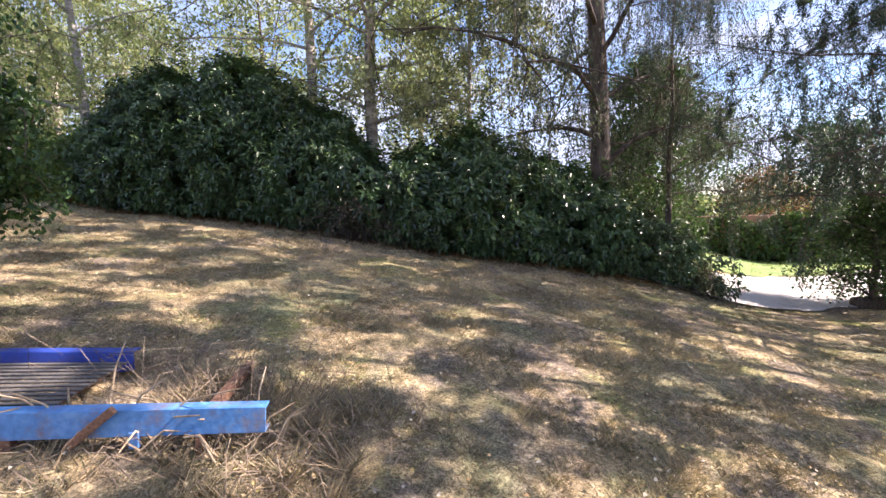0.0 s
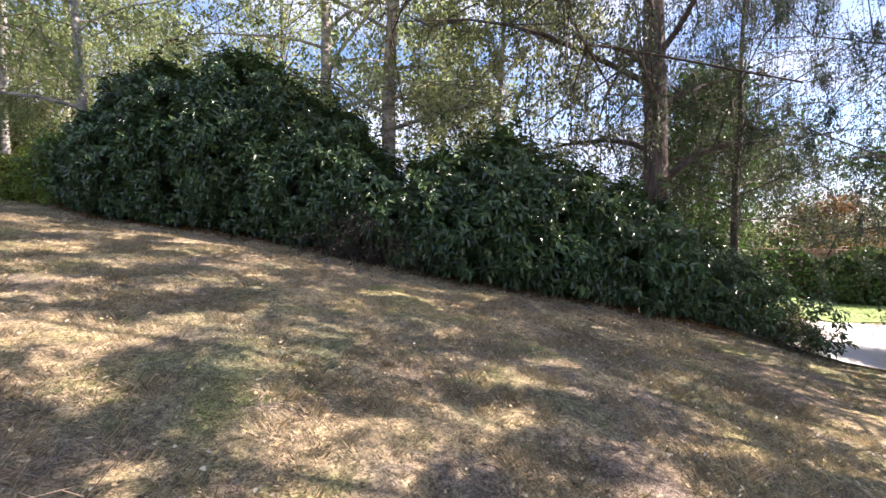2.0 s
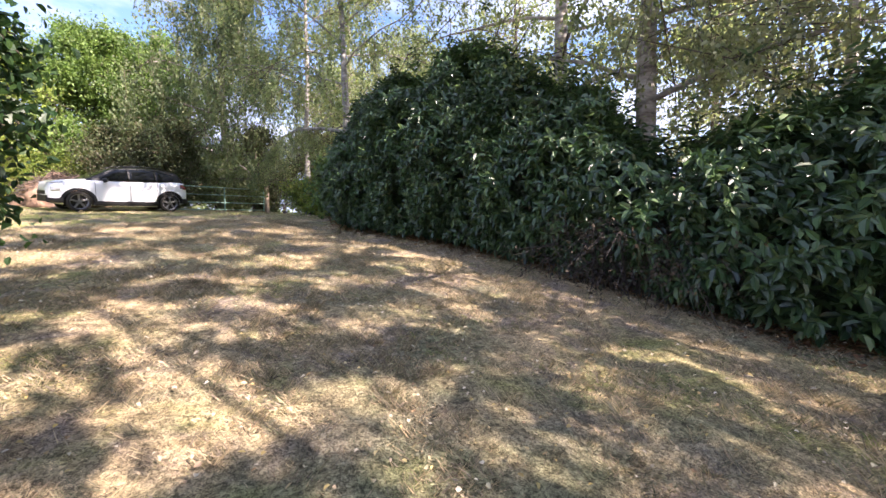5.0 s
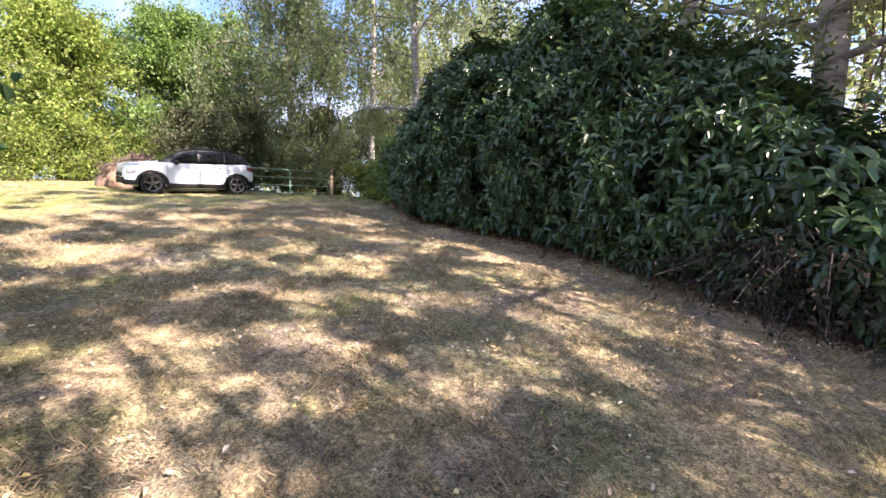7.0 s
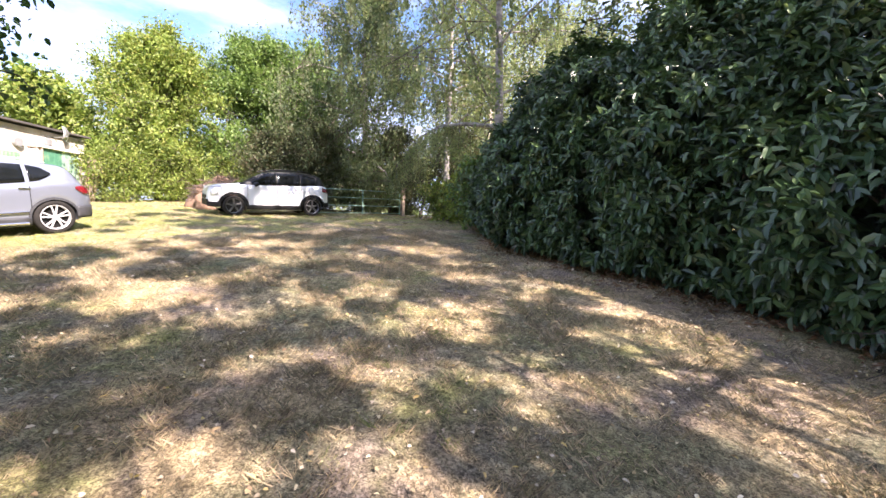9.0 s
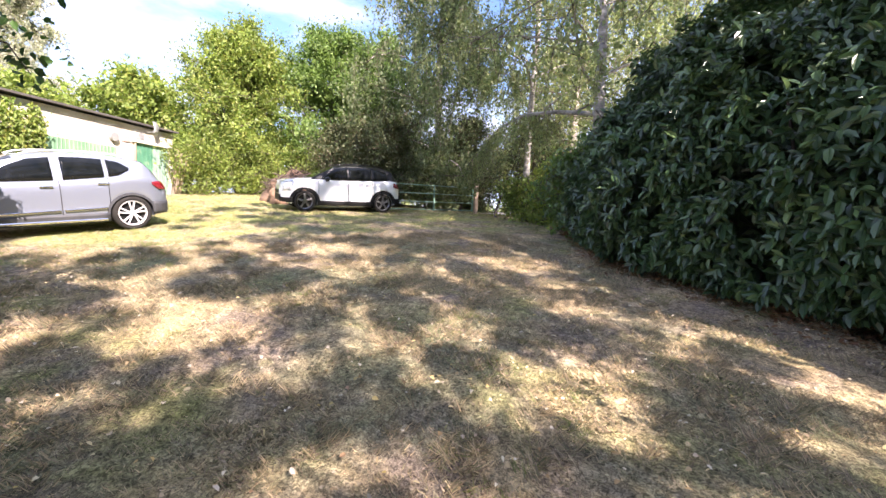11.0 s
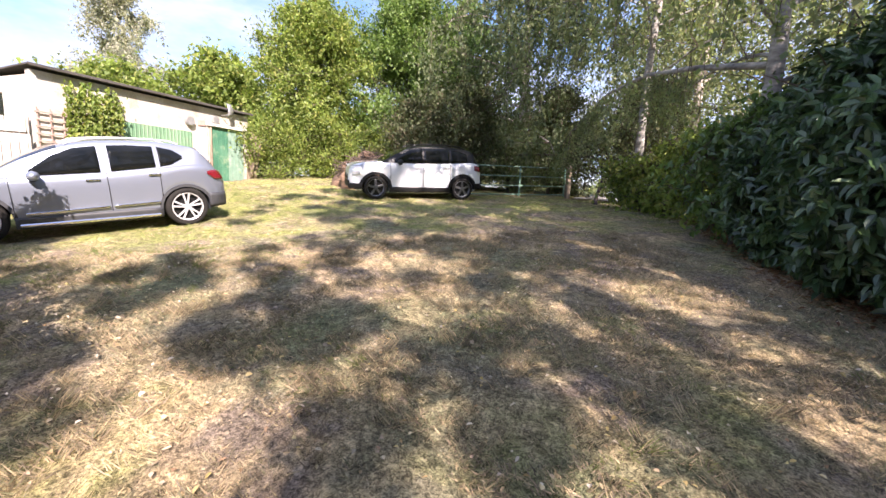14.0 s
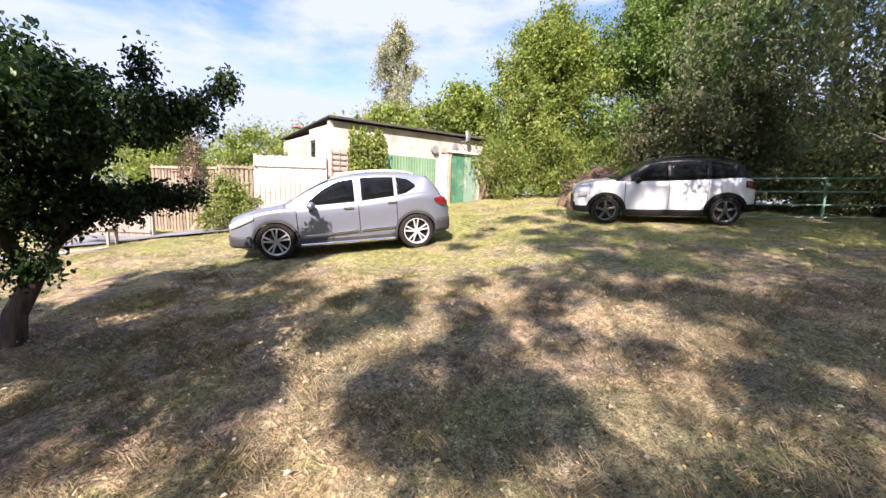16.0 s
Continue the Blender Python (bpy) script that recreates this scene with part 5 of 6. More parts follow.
def car(front, rear, spec, label):
    """A five-door car. front, rear: where its left wheels stand. Local x runs from the nose to the tail, y to its left side, z up."""
    length, axle, base, rad, arch = spec["length"], spec["overhang"], spec["wheelbase"], spec["wheel"], spec["arch"]
    f, b = on_ground(*front), on_ground(*rear)
    ex = (b - f).normalized()
    left = Vector((ex.y, -ex.x, 0)).normalized()
    track = spec["half"] * 2 - 0.28
    f2, b2 = on_ground(*(f - left * track).xy), on_ground(*(b - left * track).xy)
    ey = ((f + b) - (f2 + b2)).normalized()
    ez = ex.cross(ey).normalized()
    ez = ez if ez.z > 0 else -ez
    ey = ez.cross(ex).normalized()
    ey = ey if ey.dot(left) > 0 else -ey
    mid = (f + b + f2 + b2) / 4
    origin = mid - ex * (axle + base / 2)
    m = Matrix(((ex.x, ey.x, ez.x, origin.x), (ex.y, ey.y, ez.y, origin.y), (ex.z, ey.z, ez.z, origin.z), (0, 0, 0, 1)))
    ob = thing("car", m, label, "car", "parked cars")
    belt, top, half, roof_half, floor_ = (smooth_line(spec[k]) for k in ("belt", "top", "width", "roof_width", "floor"))
    axles = (axle, axle + base)

    def low(x):
        z = floor_(x)
        for a in axles:
            if abs(x - a) < arch:
                z = max(z, rad + math.sqrt(arch * arch - (x - a) ** 2))
        return z

    def ring(x):
        zl, zb, zt, w, wr = low(x), belt(x), max(top(x), belt(x) + 0.012), half(x), min(roof_half(x), half(x) - 0.05)
        pts = [(0.0, zl), (w - 0.10, zl), (w - 0.03, zl + 0.02 * (zb - zl) + 0.012)]
        for u, inset in ((0.12, 0.012), (0.3, 0.0), (0.5, 0.004), (0.7, 0.0), (0.86, 0.012), (0.95, 0.03)):
            pts.append((w - inset, zl + (zb - zl) * u))
        pts.append((w - 0.06, zb))
        for u, g in ((0.25, 0.22), (0.5, 0.45), (0.75, 0.72), (0.9, 0.92)):
            pts.append((w - 0.06 + (wr - w + 0.06) * g, zb + (zt - zb) * u))
        pts += [(wr - 0.09, zb + (zt - zb) * 0.975), (wr * 0.55, zb + (zt - zb) * 0.995), (0.0, zt)]
        return pts

    SPLIT = 9

    def side_y(x, z):
        p = ring(x)[2:15]
        return float(np.interp(z, [q[1] for q in p], [q[0] for q in p]))

    xs = sorted(set([0.0, 0.015, 0.04, 0.08, 0.14, 0.22] + list(np.arange(0.3, length - 0.25, 0.09)) + [length - 0.2, length - 0.12, length - 0.06, length - 0.02, length]
                    + [a + arch * c for a in axles for c in (-1.001, -0.999, -0.97, -0.92, -0.85, -0.7, -0.5, -0.25, 0, 0.25, 0.5, 0.7, 0.85, 0.92, 0.97, 0.999, 1.001)]))

    def loft(name, stations, i0, i1, material, caps, label_=""):
        verts, faces = [], []
        rows = [ring(x)[i0:i1] for x in stations]
        n = len(rows[0])
        for x, row in zip(stations, rows):
            verts += [(x, y, z) for y, z in row] + [(x, -y, z) for y, z in reversed(row)]
        wide = 2 * n
        closed = i0 == 0
        for k in range(len(stations) - 1):
            for j in range(wide if closed else wide - 1):
                j2 = (j + 1) % wide
                faces.append((k * wide + j, k * wide + j2, (k + 1) * wide + j2, (k + 1) * wide + j))
        if caps:
            faces.append(tuple(range(wide)))
            faces.append(tuple(range((len(stations) - 1) * wide, len(stations) * wide)))
        me = raw_mesh(name, verts, faces, False)
        bm2 = bmesh.new()
        bm2.from_mesh(me)
        bmesh.ops.remove_doubles(bm2, verts=bm2.verts[:], dist=0.0005)
        bmesh.ops.recalc_face_normals(bm2, faces=bm2.faces[:])
        bm2.to_mesh(me)
        bm2.free()
        me.polygons.foreach_set("use_smooth", [True] * len(me.polygons))
        o = hang(name, me, material, ob, label_)
        o.modifiers.new("edges", "EDGE_SPLIT").split_angle = radians(38)
        return o

    loft("body", xs, 0, SPLIT + 1, spec["paint"], True)
    cowl, hatch = spec["cowl"], spec["hatch"]
    loft("bonnet", [x for x in xs if x <= cowl], SPLIT, 17, spec["paint"], False)
    loft("roof", [cowl] + [x for x in xs if cowl < x < hatch] + [hatch], SPLIT, 17, spec["roof_paint"], False)
    loft("tailgate", [hatch] + [x for x in xs if x > hatch], SPLIT, 17, spec["paint"], False)

    def patch(name, lower, upper, material, proud=0.006, parent=ob, sides=(1, -1), label_="", steps=14, rows_=4):
        """A panel that follows the flank between two lines given as (x, z) points."""
        x0, x1 = max(lower[0][0], upper[0][0]), min(lower[-1][0], upper[-1][0])
        made = None
        for sgn in sides:
            verts, faces = [], []
            for k in range(steps + 1):
                x = x0 + (x1 - x0) * k / steps
                za = np.interp(x, [p[0] for p in lower], [p[1] for p in lower])
                zb = np.interp(x, [p[0] for p in upper], [p[1] for p in upper])
                for j in range(rows_ + 1):
                    z = za + (zb - za) * j / rows_
                    verts.append((x, sgn * (side_y(x, z) + proud), z))
            w_ = rows_ + 1
            for k in range(steps):
                for j in range(rows_):
                    q = (k * w_ + j, k * w_ + j + 1, (k + 1) * w_ + j + 1, (k + 1) * w_ + j)
                    faces.append(q if sgn < 0 else q[::-1])
            o = hang(name, raw_mesh(name, verts, faces, True), material, parent, label_)
            so = o.modifiers.new("thick", "SOLIDIFY")
            so.thickness, so.offset = proud + 0.012, -1.0
            made = made or o
        return made

    if spec["surround"]:
        patch("window_surround", [q for g in spec["glass"] for q in g[0]], [q for g in spec["glass"] for q in g[1]], M_BLACK_PAINT, 0.004, steps=40)
    for glass in spec["glass"]:
        patch("side_window", glass[0], glass[1], M_CAR_GLASS, 0.007)
    for a in axles:
        c = [math.cos(math.pi * (1 - k / 12)) for k in range(13)]
        s_ = [math.sin(math.pi * (1 - k / 12)) for k in range(13)]
        lo = [(a + arch * 1.0 * p, rad + arch * q) for p, q in zip(c, s_)]
        hi = [(a + (arch + spec["flare"]) * p, rad + (arch + spec["flare"]) * q) for p, q in zip(c, s_)]
        for sgn in (1, -1):
            verts, faces = [], []
            for k in range(13):
                for (x, z), out in ((lo[k], -0.10), (lo[k], 0.014), (hi[k], 0.012), (hi[k], -0.03)):
                    x_ = min(max(x, 0.03), length - 0.03)
                    z_ = max(z, 0.22)
                    verts.append((x_, sgn * (half(x_) - 0.01 + out), z_))
            for k in range(12):
                for j in range(3):
                    q = (k * 4 + j, k * 4 + j + 1, (k + 1) * 4 + j + 1, (k + 1) * 4 + j)
                    faces.append(q if sgn < 0 else q[::-1])
            hang("wheel_arch", raw_mesh("wheel_arch", verts, faces, False), spec["trim"], ob)
    sill0, sill1 = axles[0] + arch + 0.0, axles[1] - arch - 0.0
    patch("sill", [(sill0, 0.225), (sill1, 0.225)], [(sill0, spec["sill"]), (sill1, spec["sill"])], spec["trim"], 0.012)
    for x in spec["gaps"]:
        zt = belt(x) - 0.01
        patch("door_gap", [(x - 0.004, spec["sill"] + 0.01), (x + 0.004, spec["sill"] + 0.01)], [(x - 0.004, zt), (x + 0.004, zt)], M_PLASTIC, 0.0015, steps=1, rows_=10)
    for x, z in spec["handles"]:
        for sgn in (1, -1):
            part("door_handle", solid((0.19, 0.03, 0.032), (x, sgn * (side_y(x, z) + 0.018), z), 0.01), spec["handle_paint"], ob)
    for name, lo, hi, mat in spec["lamps"]:
        patch(name, lo, hi, mat, 0.008)
    # bumpers
    for (x0, x1, z0, z1) in spec["bumpers"]:
        patch("bumper", [(x0, z0), (x1, z0)], [(x0, z1), (x1, z1)], spec["trim"], 0.009)
    part("front_bumper", solid((0.06, half(0.05) * 2 - 0.08, 0.22), (0.02, 0, 0.43), 0.02), spec["trim"], ob)
    part("grille", solid((0.05, half(0.05) * 2 - 0.3, 0.12), (0.01, 0, 0.62), 0.015), M_PLASTIC, ob)
    part("rear_bumper", solid((0.06, half(length - 0.05) * 2 - 0.08, 0.26), (length - 0.02, 0, 0.50), 0.02), spec["trim"], ob)
    # mirrors
    mx, mz = spec["mirror"]
    for sgn in (1, -1):
        bm2 = bmesh.new()
        bmesh.ops.create_uvsphere(bm2, u_segments=16, v_segments=10, radius=0.5)
        bm2.transform(Matrix.Translation((mx, sgn * (half(mx) + 0.075), mz)) @ Matrix.Diagonal((0.17, 0.22, 0.155, 1)))
        mir = part("wing_mirror", bm2, spec["mirror_paint"], ob, smooth=True)
        part("mirror_arm", solid((0.06, 0.14, 0.035), (mx, sgn * (half(mx) - 0.02), mz - 0.07), 0.01), M_PLASTIC, mir)
    # roof rails
    r0, r1 = spec["rails"]
    for sgn in (1, -1):
        line = []
        for k in range(12):
            x = r0 + (r1 - r0) * k / 11
            line.append((np.array([x, sgn * (roof_half(x) - 0.06), top(x) + (0.0 if k in (0, 11) else 0.035)]), 0.017))
        hang("roof_rail", tubes("roof_rail", [line], 8), spec["rail_paint"], ob)
    # glass across the car
    for name, x0, x1 in (("windscreen", spec["cowl"] + 0.04, spec["screen"]), ("rear_window", spec["rear_glass"][0], spec["rear_glass"][1])):
        verts, faces = [], []
        for k in range(9):
            x = x0 + (x1 - x0) * k / 8
            p = ring(x)
            ys = [p[16][0], p[15][0], p[14][0], p[13][0]]
            zs = [p[16][1], p[15][1], p[14][1], p[13][1]]
            for y_, z_ in list(zip(ys, zs))[::-1]:
                verts.append((x, y_, z_ + 0.006))
            for y_, z_ in list(zip(ys, zs))[1:]:
                verts.append((x, -y_, z_ + 0.006))
        for k in range(8):
            for j in range(6):
                faces.append((k * 7 + j, k * 7 + j + 1, (k + 1) * 7 + j + 1, (k + 1) * 7 + j))
        hang(name, raw_mesh(name, verts, faces, True), M_CAR_GLASS, ob)
    for strip_ in spec["chrome"]:
        patch("side_trim", strip_[0], strip_[1], M_CHROME, 0.014)
    if spec["steps"]:
        for sgn in (1, -1):
            part("side_step", rod(bmesh.new(), (sill0 + 0.05, sgn * (half(2) + 0.01), 0.27), (sill1 - 0.05, sgn * (half(2) + 0.01), 0.27), 0.032, 10), M_CHROME, ob)
    for child in ob.children:
        child.scale = (1, 1, 0.965)
    # wheels
    shared = {}
    for a in axles:
        for sgn in (1, -1):
            hub = new("wheel")
            hub.parent = ob
            hub.location = (a, sgn * (track / 2 + 0.02), rad)
            hub.rotation_euler = (0, 0, 0 if sgn > 0 else math.pi)
            if not shared:
                prof = [(0.70, -0.10), (0.77, -0.115), (0.90, -0.112), (0.975, -0.095), (1.0, -0.06), (1.0, 0.06), (0.975, 0.095), (0.90, 0.112), (0.77, 0.115), (0.735, 0.105), (0.70, 0.06)]
                verts, faces = [], []
                for k in range(40):
                    t = 2 * math.pi * k / 40
                    verts += [(rad * p * math.cos(t), q, rad * p * math.sin(t)) for p, q in prof]
                n = len(prof)
                for k in range(40):
                    for j in range(n - 1):
                        faces.append((k * n + j, k * n + j + 1, ((k + 1) % 40) * n + j + 1, ((k + 1) % 40) * n + j))
                shared["tyre"] = raw_mesh("tyre", verts, faces, True)
                bm2 = bmesh.new()
                lip = [(0.74, 0.10), (0.715, 0.108), (0.675, 0.098), (0.675, -0.05)]
                grid = [[bm2.verts.new((rad * p * math.cos(2 * math.pi * k / 40), q, rad * p * math.sin(2 * math.pi * k / 40))) for p, q in lip] for k in range(40)]
                for k in range(40):
                    for j in range(3):
                        bm2.faces.new((grid[k][j], grid[k][j + 1], grid[(k + 1) % 40][j + 1], grid[(k + 1) % 40][j]))
                rod(bm2, (0, 0.03, 0), (0, 0.10, 0), rad * 0.15, 20)
                for k in range(5):
                    for dt in spec["spoke_split"]:
                        t = 2 * math.pi * k / 5 + math.pi / 2
                        turn = Matrix.Rotation(-(t + dt), 4, "Y")
                        box(bm2, (rad * 0.62, 0.03, rad * spec["spoke_width"]), (turn @ Vector((rad * 0.38, 0.085, rad * 0.02))), 0.006, turn)
                me = bpy.data.meshes.new("rim")
                bm2.to_mesh(me)
                bm2.free()
                shared["rim"] = me
                shared["brake"] = raw_mesh("disc", *disc_mesh(rad * 0.68, 0.02))
            for key, mat in (("tyre", M_TYRE), ("rim", spec["rim_paint"]), ("brake", M_PLASTIC)):
                me = shared[key]
                if not me.materials:
                    me.materials.append(mat)
                o = new({"brake": "brake_disc"}.get(key, key), me)
                o.parent = hub
    return ob


def disc_mesh(radius, y):
    verts = [(radius * math.cos(2 * math.pi * k / 28), y, radius * math.sin(2 * math.pi * k / 28)) for k in range(28)]
    return verts, [tuple(range(28))]


GREY = dict(
    length=4.31, overhang=0.86, wheelbase=2.72, wheel=0.36, arch=0.405, half=0.89, flare=0.05, sill=0.40, cowl=1.08, hatch=3.98, screen=1.90, rear_glass=(3.88, 4.12), surround=False,
    belt=[(0, 0.66), (0.06, 0.80), (0.25, 0.90), (0.6, 0.98), (1.08, 1.03), (1.6, 1.04), (2.4, 1.07), (3.2, 1.13), (3.8, 1.18), (4.08, 1.12), (4.22, 0.99), (4.31, 0.86)],
    top=[(0, 0.67), (0.06, 0.82), (0.25, 0.93), (0.6, 1.02), (1.08, 1.10), (1.5, 1.34), (1.9, 1.52), (2.3, 1.595), (2.8, 1.615), (3.3, 1.595), (3.7, 1.54), (3.88, 1.49), (4.02, 1.31), (4.15, 1.13), (4.23, 1.01), (4.31, 0.88)],
    width=[(0, 0.58), (0.06, 0.70), (0.2, 0.79), (0.45, 0.86), (0.9, 0.89), (2.2, 0.89), (3.5, 0.89), (3.9, 0.88), (4.12, 0.845), (4.24, 0.77), (4.31, 0.68)],
    roof_width=[(0, 0.50), (0.2, 0.68), (0.9, 0.76), (1.08, 0.76), (1.5, 0.69), (2.0, 0.64), (3.0, 0.64), (3.7, 0.63), (4.05, 0.70), (4.31, 0.6)],
    floor=[(0, 0.36), (0.25, 0.24), (0.8, 0.22), (3.6, 0.22), (4.0, 0.28), (4.31, 0.44)],
    paint=M_GREY_PAINT, roof_paint=M_GREY_PAINT, trim=M_GREY_PLASTIC, rail_paint=M_ALLOY, rim_paint=M_ALLOY, mirror_paint=M_GREY_PAINT, handle_paint=M_CHROME,
    glass=[([(1.52, 1.05), (2.38, 1.08)], [(1.52, 1.12), (1.80, 1.34), (2.08, 1.47), (2.38, 1.51)]),
           ([(2.52, 1.09), (3.16, 1.15)], [(2.52, 1.52), (2.8, 1.525), (3.16, 1.505)]),
           ([(3.23, 1.16), (3.40, 1.19), (3.60, 1.30)], [(3.23, 1.50), (3.45, 1.45), (3.60, 1.34)])],
    gaps=(1.28, 2.45, 3.2), handles=((2.26, 0.95), (3.12, 1.01)), mirror=(1.56, 1.05), rails=(2.0, 3.6),
    lamps=[("headlight", [(0.05, 0.66), (0.25, 0.72), (0.52, 0.84)], [(0.05, 0.74), (0.25, 0.85), (0.52, 0.90)], M_LAMP_CLEAR),
           ("tail_light", [(3.97, 1.0), (4.10, 0.89), (4.26, 0.87)], [(3.97, 1.05), (4.10, 1.07), (4.26, 1.02)], M_LAMP_RED)],
    bumpers=[(0.02, 0.42, 0.30, 0.52), (3.97, 4.29, 0.34, 0.62)], chrome=[([(1.40, 0.43), (2.42, 0.465)], [(1.40, 0.465), (2.42, 0.50)]), ([(2.48, 0.468), (3.14, 0.49)], [(2.48, 0.503), (3.14, 0.525)])],
    steps=True, spoke_split=(-0.2, 0.2), spoke_width=0.085)
WHITE = dict(
    GREY, length=4.02, overhang=0.74, wheelbase=2.61, wheel=0.335, arch=0.385, half=0.88, flare=0.085, sill=0.38, cowl=0.96, hatch=3.84, screen=1.69, rear_glass=(3.66, 3.89), surround=True,
    belt=[(0, 0.72), (0.05, 0.88), (0.17, 0.98), (0.54, 1.04), (0.96, 1.07), (1.54, 1.07), (2.34, 1.08), (3.1, 1.11), (3.66, 1.14), (3.86, 1.10), (3.96, 1.0), (4.02, 0.86)],
    top=[(0, 0.73), (0.05, 0.90), (0.17, 1.0), (0.54, 1.07), (0.96, 1.12), (1.34, 1.36), (1.69, 1.53), (2.04, 1.60), (2.5, 1.625), (3.1, 1.60), (3.52, 1.54), (3.67, 1.48), (3.81, 1.27), (3.92, 1.09), (4.02, 0.88)],
    width=[(0, 0.56), (0.06, 0.68), (0.17, 0.78), (0.4, 0.86), (0.84, 0.88), (2.2, 0.88), (3.4, 0.88), (3.7, 0.86), (3.88, 0.80), (3.97, 0.72), (4.02, 0.60)],
    roof_width=[(0, 0.50), (0.17, 0.68), (0.84, 0.76), (0.96, 0.76), (1.34, 0.70), (1.84, 0.64), (2.9, 0.63), (3.48, 0.61), (3.81, 0.67), (4.02, 0.55)],
    floor=[(0, 0.38), (0.22, 0.26), (0.74, 0.22), (3.4, 0.22), (3.78, 0.28), (4.02, 0.44)],
    paint=M_WHITE_PAINT, roof_paint=M_BLACK_PAINT, trim=M_PLASTIC, rail_paint=M_BLACK_PAINT, rim_paint=M_DARK_ALLOY, mirror_paint=M_BLACK_PAINT, handle_paint=M_WHITE_PAINT,
    glass=[([(1.30, 1.09), (2.10, 1.10)], [(1.30, 1.16), (1.64, 1.41), (1.86, 1.50), (2.10, 1.52)]),
           ([(2.16, 1.10), (2.92, 1.125)], [(2.16, 1.525), (2.5, 1.535), (2.92, 1.51)]),
           ([(2.97, 1.13), (3.48, 1.16)], [(2.97, 1.505), (3.25, 1.47), (3.48, 1.40)])],
    gaps=(1.16, 2.13, 2.95), handles=((1.95, 0.95), (2.80, 0.97)), mirror=(1.42, 1.10), rails=(1.8, 3.45),
    lamps=[("headlight", [(0.10, 0.68), (0.30, 0.70)], [(0.10, 0.84), (0.30, 0.85)], M_LAMP_CLEAR), ("running_light", [(0.05, 0.93), (0.38, 0.97)], [(0.05, 0.955), (0.38, 1.0)], M_LAMP_CLEAR),
           ("tail_light", [(3.70, 0.92), (3.94, 0.86)], [(3.70, 1.07), (3.94, 1.03)], M_LAMP_RED)],
    bumpers=[(0.02, 0.36, 0.30, 0.46), (3.74, 4.0, 0.34, 0.52)], chrome=[], steps=False, spoke_split=(0.0,), spoke_width=0.17)
car((-14.29, 1.43), (-15.47, 3.88), GREY, "metallic grey five-door crossover parked on the lawn")
white_car = car((-18.15, 7.98), (-18.07, 10.6), WHITE, "white five-door crossover with black roof by the gate")

# ---- the blue trailer frame in the weeds ----
M_BLUE = surface("blue_steel", [(0.06, 0.17, 0.42), (0.09, 0.24, 0.55), (0.16, 0.32, 0.62)], 0.45, 0.1, scale=2.5, fine=30, bump=0.1, dirt=(0.20, 0.13, 0.09), dirt_amount=0.45)
M_DEEP_BLUE = surface("deep_blue_steel", [(0.025, 0.05, 0.28), (0.04, 0.08, 0.40)], 0.45, 0.1, scale=2.5, fine=30, bump=0.1, dirt=(0.12, 0.09, 0.08), dirt_amount=0.4)
M_DARK_STEEL = surface("dull_dark_steel", [(0.06, 0.06, 0.065), (0.12, 0.115, 0.11), (0.18, 0.16, 0.14)], 0.6, 0.3, scale=4, fine=40, bump=0.2)
M_RUST = surface("rusty_iron", [(0.09, 0.05, 0.035), (0.20, 0.11, 0.07), (0.28, 0.16, 0.1)], 0.85, 0.2, scale=8, fine=60, bump=0.5)
trailer = thing("trailer_frame", Matrix.Translation((-1.03, 2.2, 0.50)) @ Matrix.Rotation(radians(8), 4, "Z") @ Matrix.Rotation(radians(4), 4, "Y"), "old blue steel trailer frame overgrown with dry weeds", "trailer")
bm = bmesh.new()
box(bm, (3.0, 0.012, 0.15), (-1.5, 0, -0.075), 0.003)
beam = part("front_beam", bm, M_BLUE, trailer, "pale blue steel channel")
part("flange", solid((3.0, 0.07, 0.012), (-1.5, 0.042, -0.006), 0.003), M_BLUE, beam)
part("flange", solid((3.0, 0.07, 0.012), (-1.5, 0.042, -0.144), 0.003), M_BLUE, beam)
bm = bmesh.new()
box(bm, (2.6, 0.014, 0.15), (-2.45, 0.85, -0.05), 0.003)
beam = part("rear_beam", bm, M_DEEP_BLUE, trailer, "deep blue steel rail")
part("flange", solid((2.6, 0.08, 0.012), (-2.45, 0.898, 0.019), 0.003), M_DEEP_BLUE, beam)
for k in range(12):
    part("bed_slat", solid((1.9, 0.03, 0.012), (-2.1, 0.1 + 0.06 * k, -0.03), 0.002), M_DARK_STEEL, trailer)
for x in (-0.35, -1.3, -2.4):
    part("crossbar", solid((0.06, 0.84, 0.06), (x, 0.44, -0.09), 0.004), M_RUST, trailer)
    for y in (0.02, 0.84):
        part("foot", solid((0.05, 0.05, 0.40), (x, y, -0.33), 0.004), M_RUST, trailer)
part("lug", solid((0.05, 0.03, 0.09), (-0.68, 0.0, -0.17), 0.004), M_BLUE, trailer)
part("lever", solid((0.30, 0.03, 0.045), (-0.86, -0.05, -0.07), 0.01, Matrix.Rotation(radians(-42), 4, "Y")), M_RUST, trailer, "rusty lever")
hoop = [(np.array([-1.05 + 0.42 * math.cos(t), -0.42, -0.62 + 0.42 * math.sin(t)]), 0.014) for t in np.linspace(-0.25, math.pi + 0.25, 26)]
hang("hoop", tubes("hoop", [hoop], 8), M_RUST, trailer, "curved rusty iron hoop")

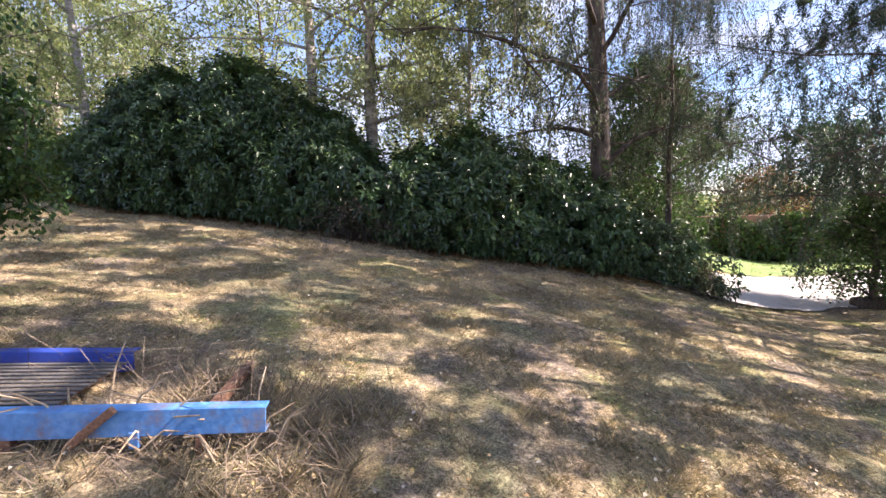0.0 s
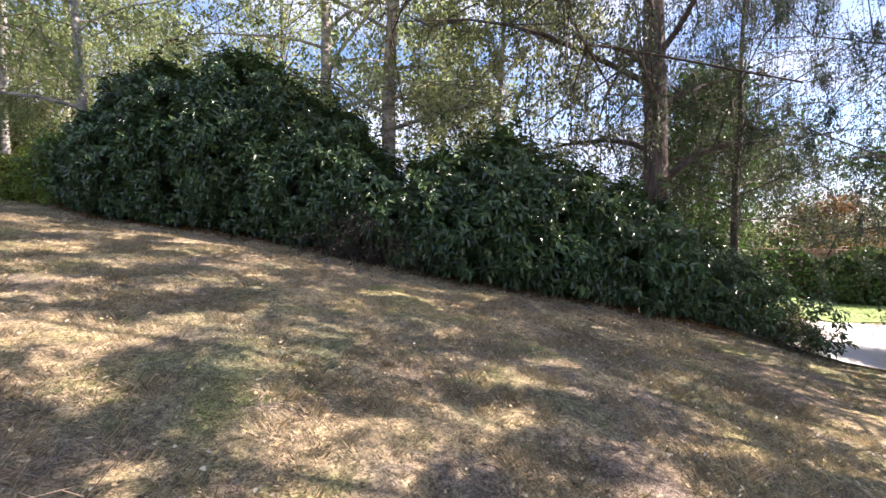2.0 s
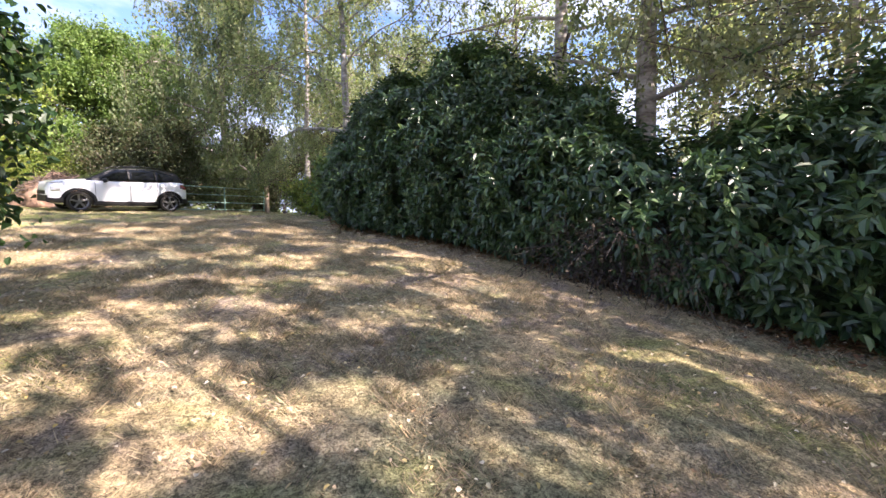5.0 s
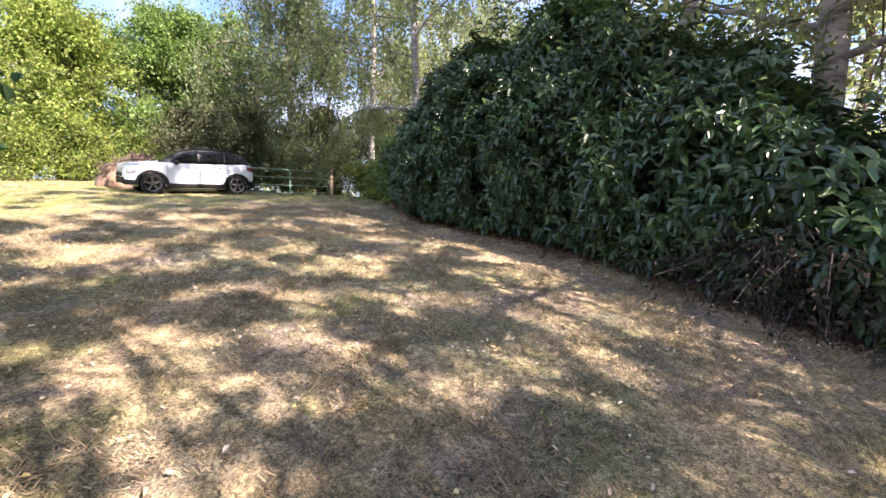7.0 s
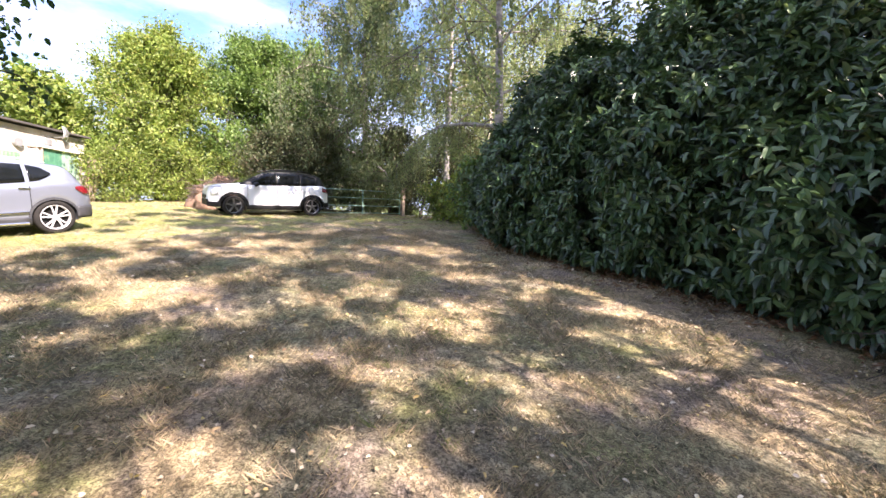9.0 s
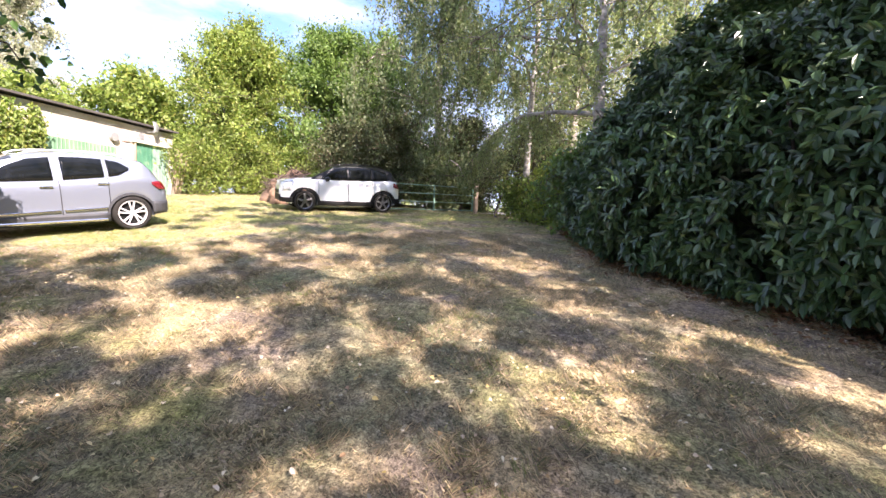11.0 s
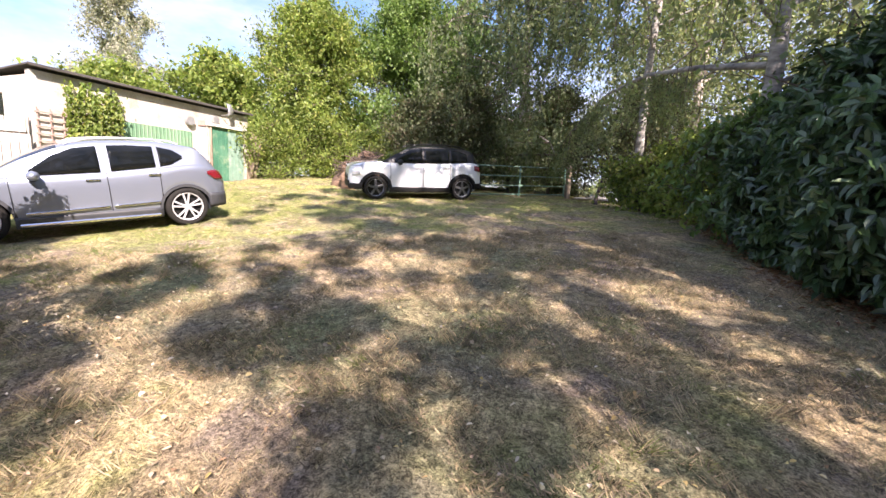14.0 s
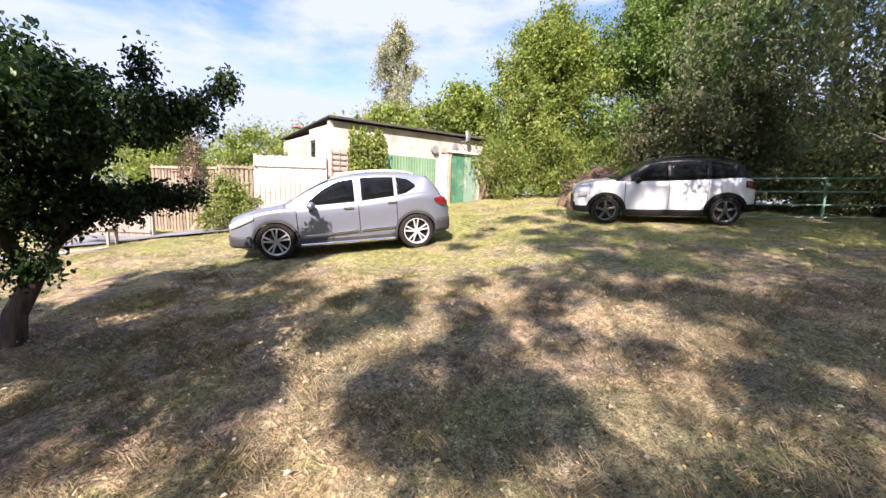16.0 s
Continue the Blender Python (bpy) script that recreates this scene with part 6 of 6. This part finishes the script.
M_DRY_STALK = surface("grey_brown_stalk", [(0.10, 0.075, 0.055), (0.22, 0.17, 0.12), (0.34, 0.27, 0.19)], 0.85, scale=5, fine=40, bump=0.3)
weeds_at = on_ground(-1.3, 2.5)
weeds = thing("dry_weeds", Matrix.Translation(weeds_at), "dead straw-coloured weed stalks in and under the frame", "weeds")
r = np.random.default_rng(55)
stalks, fine_stalks = [], []
for k in range(420):
    px, py = r.normal(0.1, 0.55), r.normal(-0.05, 0.3)
    p = np.array([px, py, float(height(weeds_at.x + px, weeds_at.y + py)) - weeds_at.z])
    d = np.array([r.normal(0, 0.5), r.normal(-0.1, 0.45), r.uniform(0.15, 0.8)])
    ln = r.uniform(0.15, 0.5)
    q = p + d * ln * 0.6
    e = q + np.array([d[0], d[1], d[2] * 0.2 - 0.25]) * ln * 0.7
    stalks.append([(p, 0.003), (q, 0.0025), (e, 0.0014)])
for k in range(26):
    px, py = r.uniform(-1.0, 0.35), r.uniform(-0.45, -0.15)
    p = np.array([px, py, float(height(weeds_at.x + px, weeds_at.y + py)) - weeds_at.z])
    e = p + np.array([r.normal(0, 0.3), r.normal(-0.05, 0.2), r.uniform(0.1, 0.4)])
    fine_stalks.append([(p, 0.007), ((p + e) / 2 + [0, 0, 0.08], 0.006), (e, 0.004)])
for k in range(90):
    px, py = r.normal(-0.3, 0.4), r.uniform(0.0, 0.5)
    p = np.array([px, py, float(height(weeds_at.x + px, weeds_at.y + py)) - weeds_at.z])
    q = p + np.array([r.normal(0, 0.15), r.normal(0, 0.15), r.uniform(0.2, 0.42)])
    e = q + np.array([r.normal(0.1, 0.24), r.normal(0, 0.2), r.uniform(-0.14, 0.08)])
    stalks.append([(p, 0.0026), (q, 0.0022), (e, 0.0012)])
tagged(hang("stalks", tubes("stalks", stalks, 4), M_DRY_STALK, weeds), kind="stuff")
tagged(hang("thick_stalks", tubes("thick_stalks", fine_stalks, 5), M_STALK, weeds), kind="stuff")
def round_frame(x, y):
    return ((y > 2.35) & (y < 3.0) & (x > -1.9) & (x < -0.6)) | ((y < 2.15) & (np.sin(x * 9) * np.sin(y * 11) > 0.2)) | ((x > -0.95) & (x < -0.4) & (y > 2.0) & (y < 2.8) & (np.sin(x * 13 + y * 7) > 0.2))


grass("tall_dry_grass", 17000, -3.2, -0.3, 1.4, 3.2, 0.15, M_BLADE, "tall dry grass tufts round the trailer frame", round_frame, 21, 0.7)
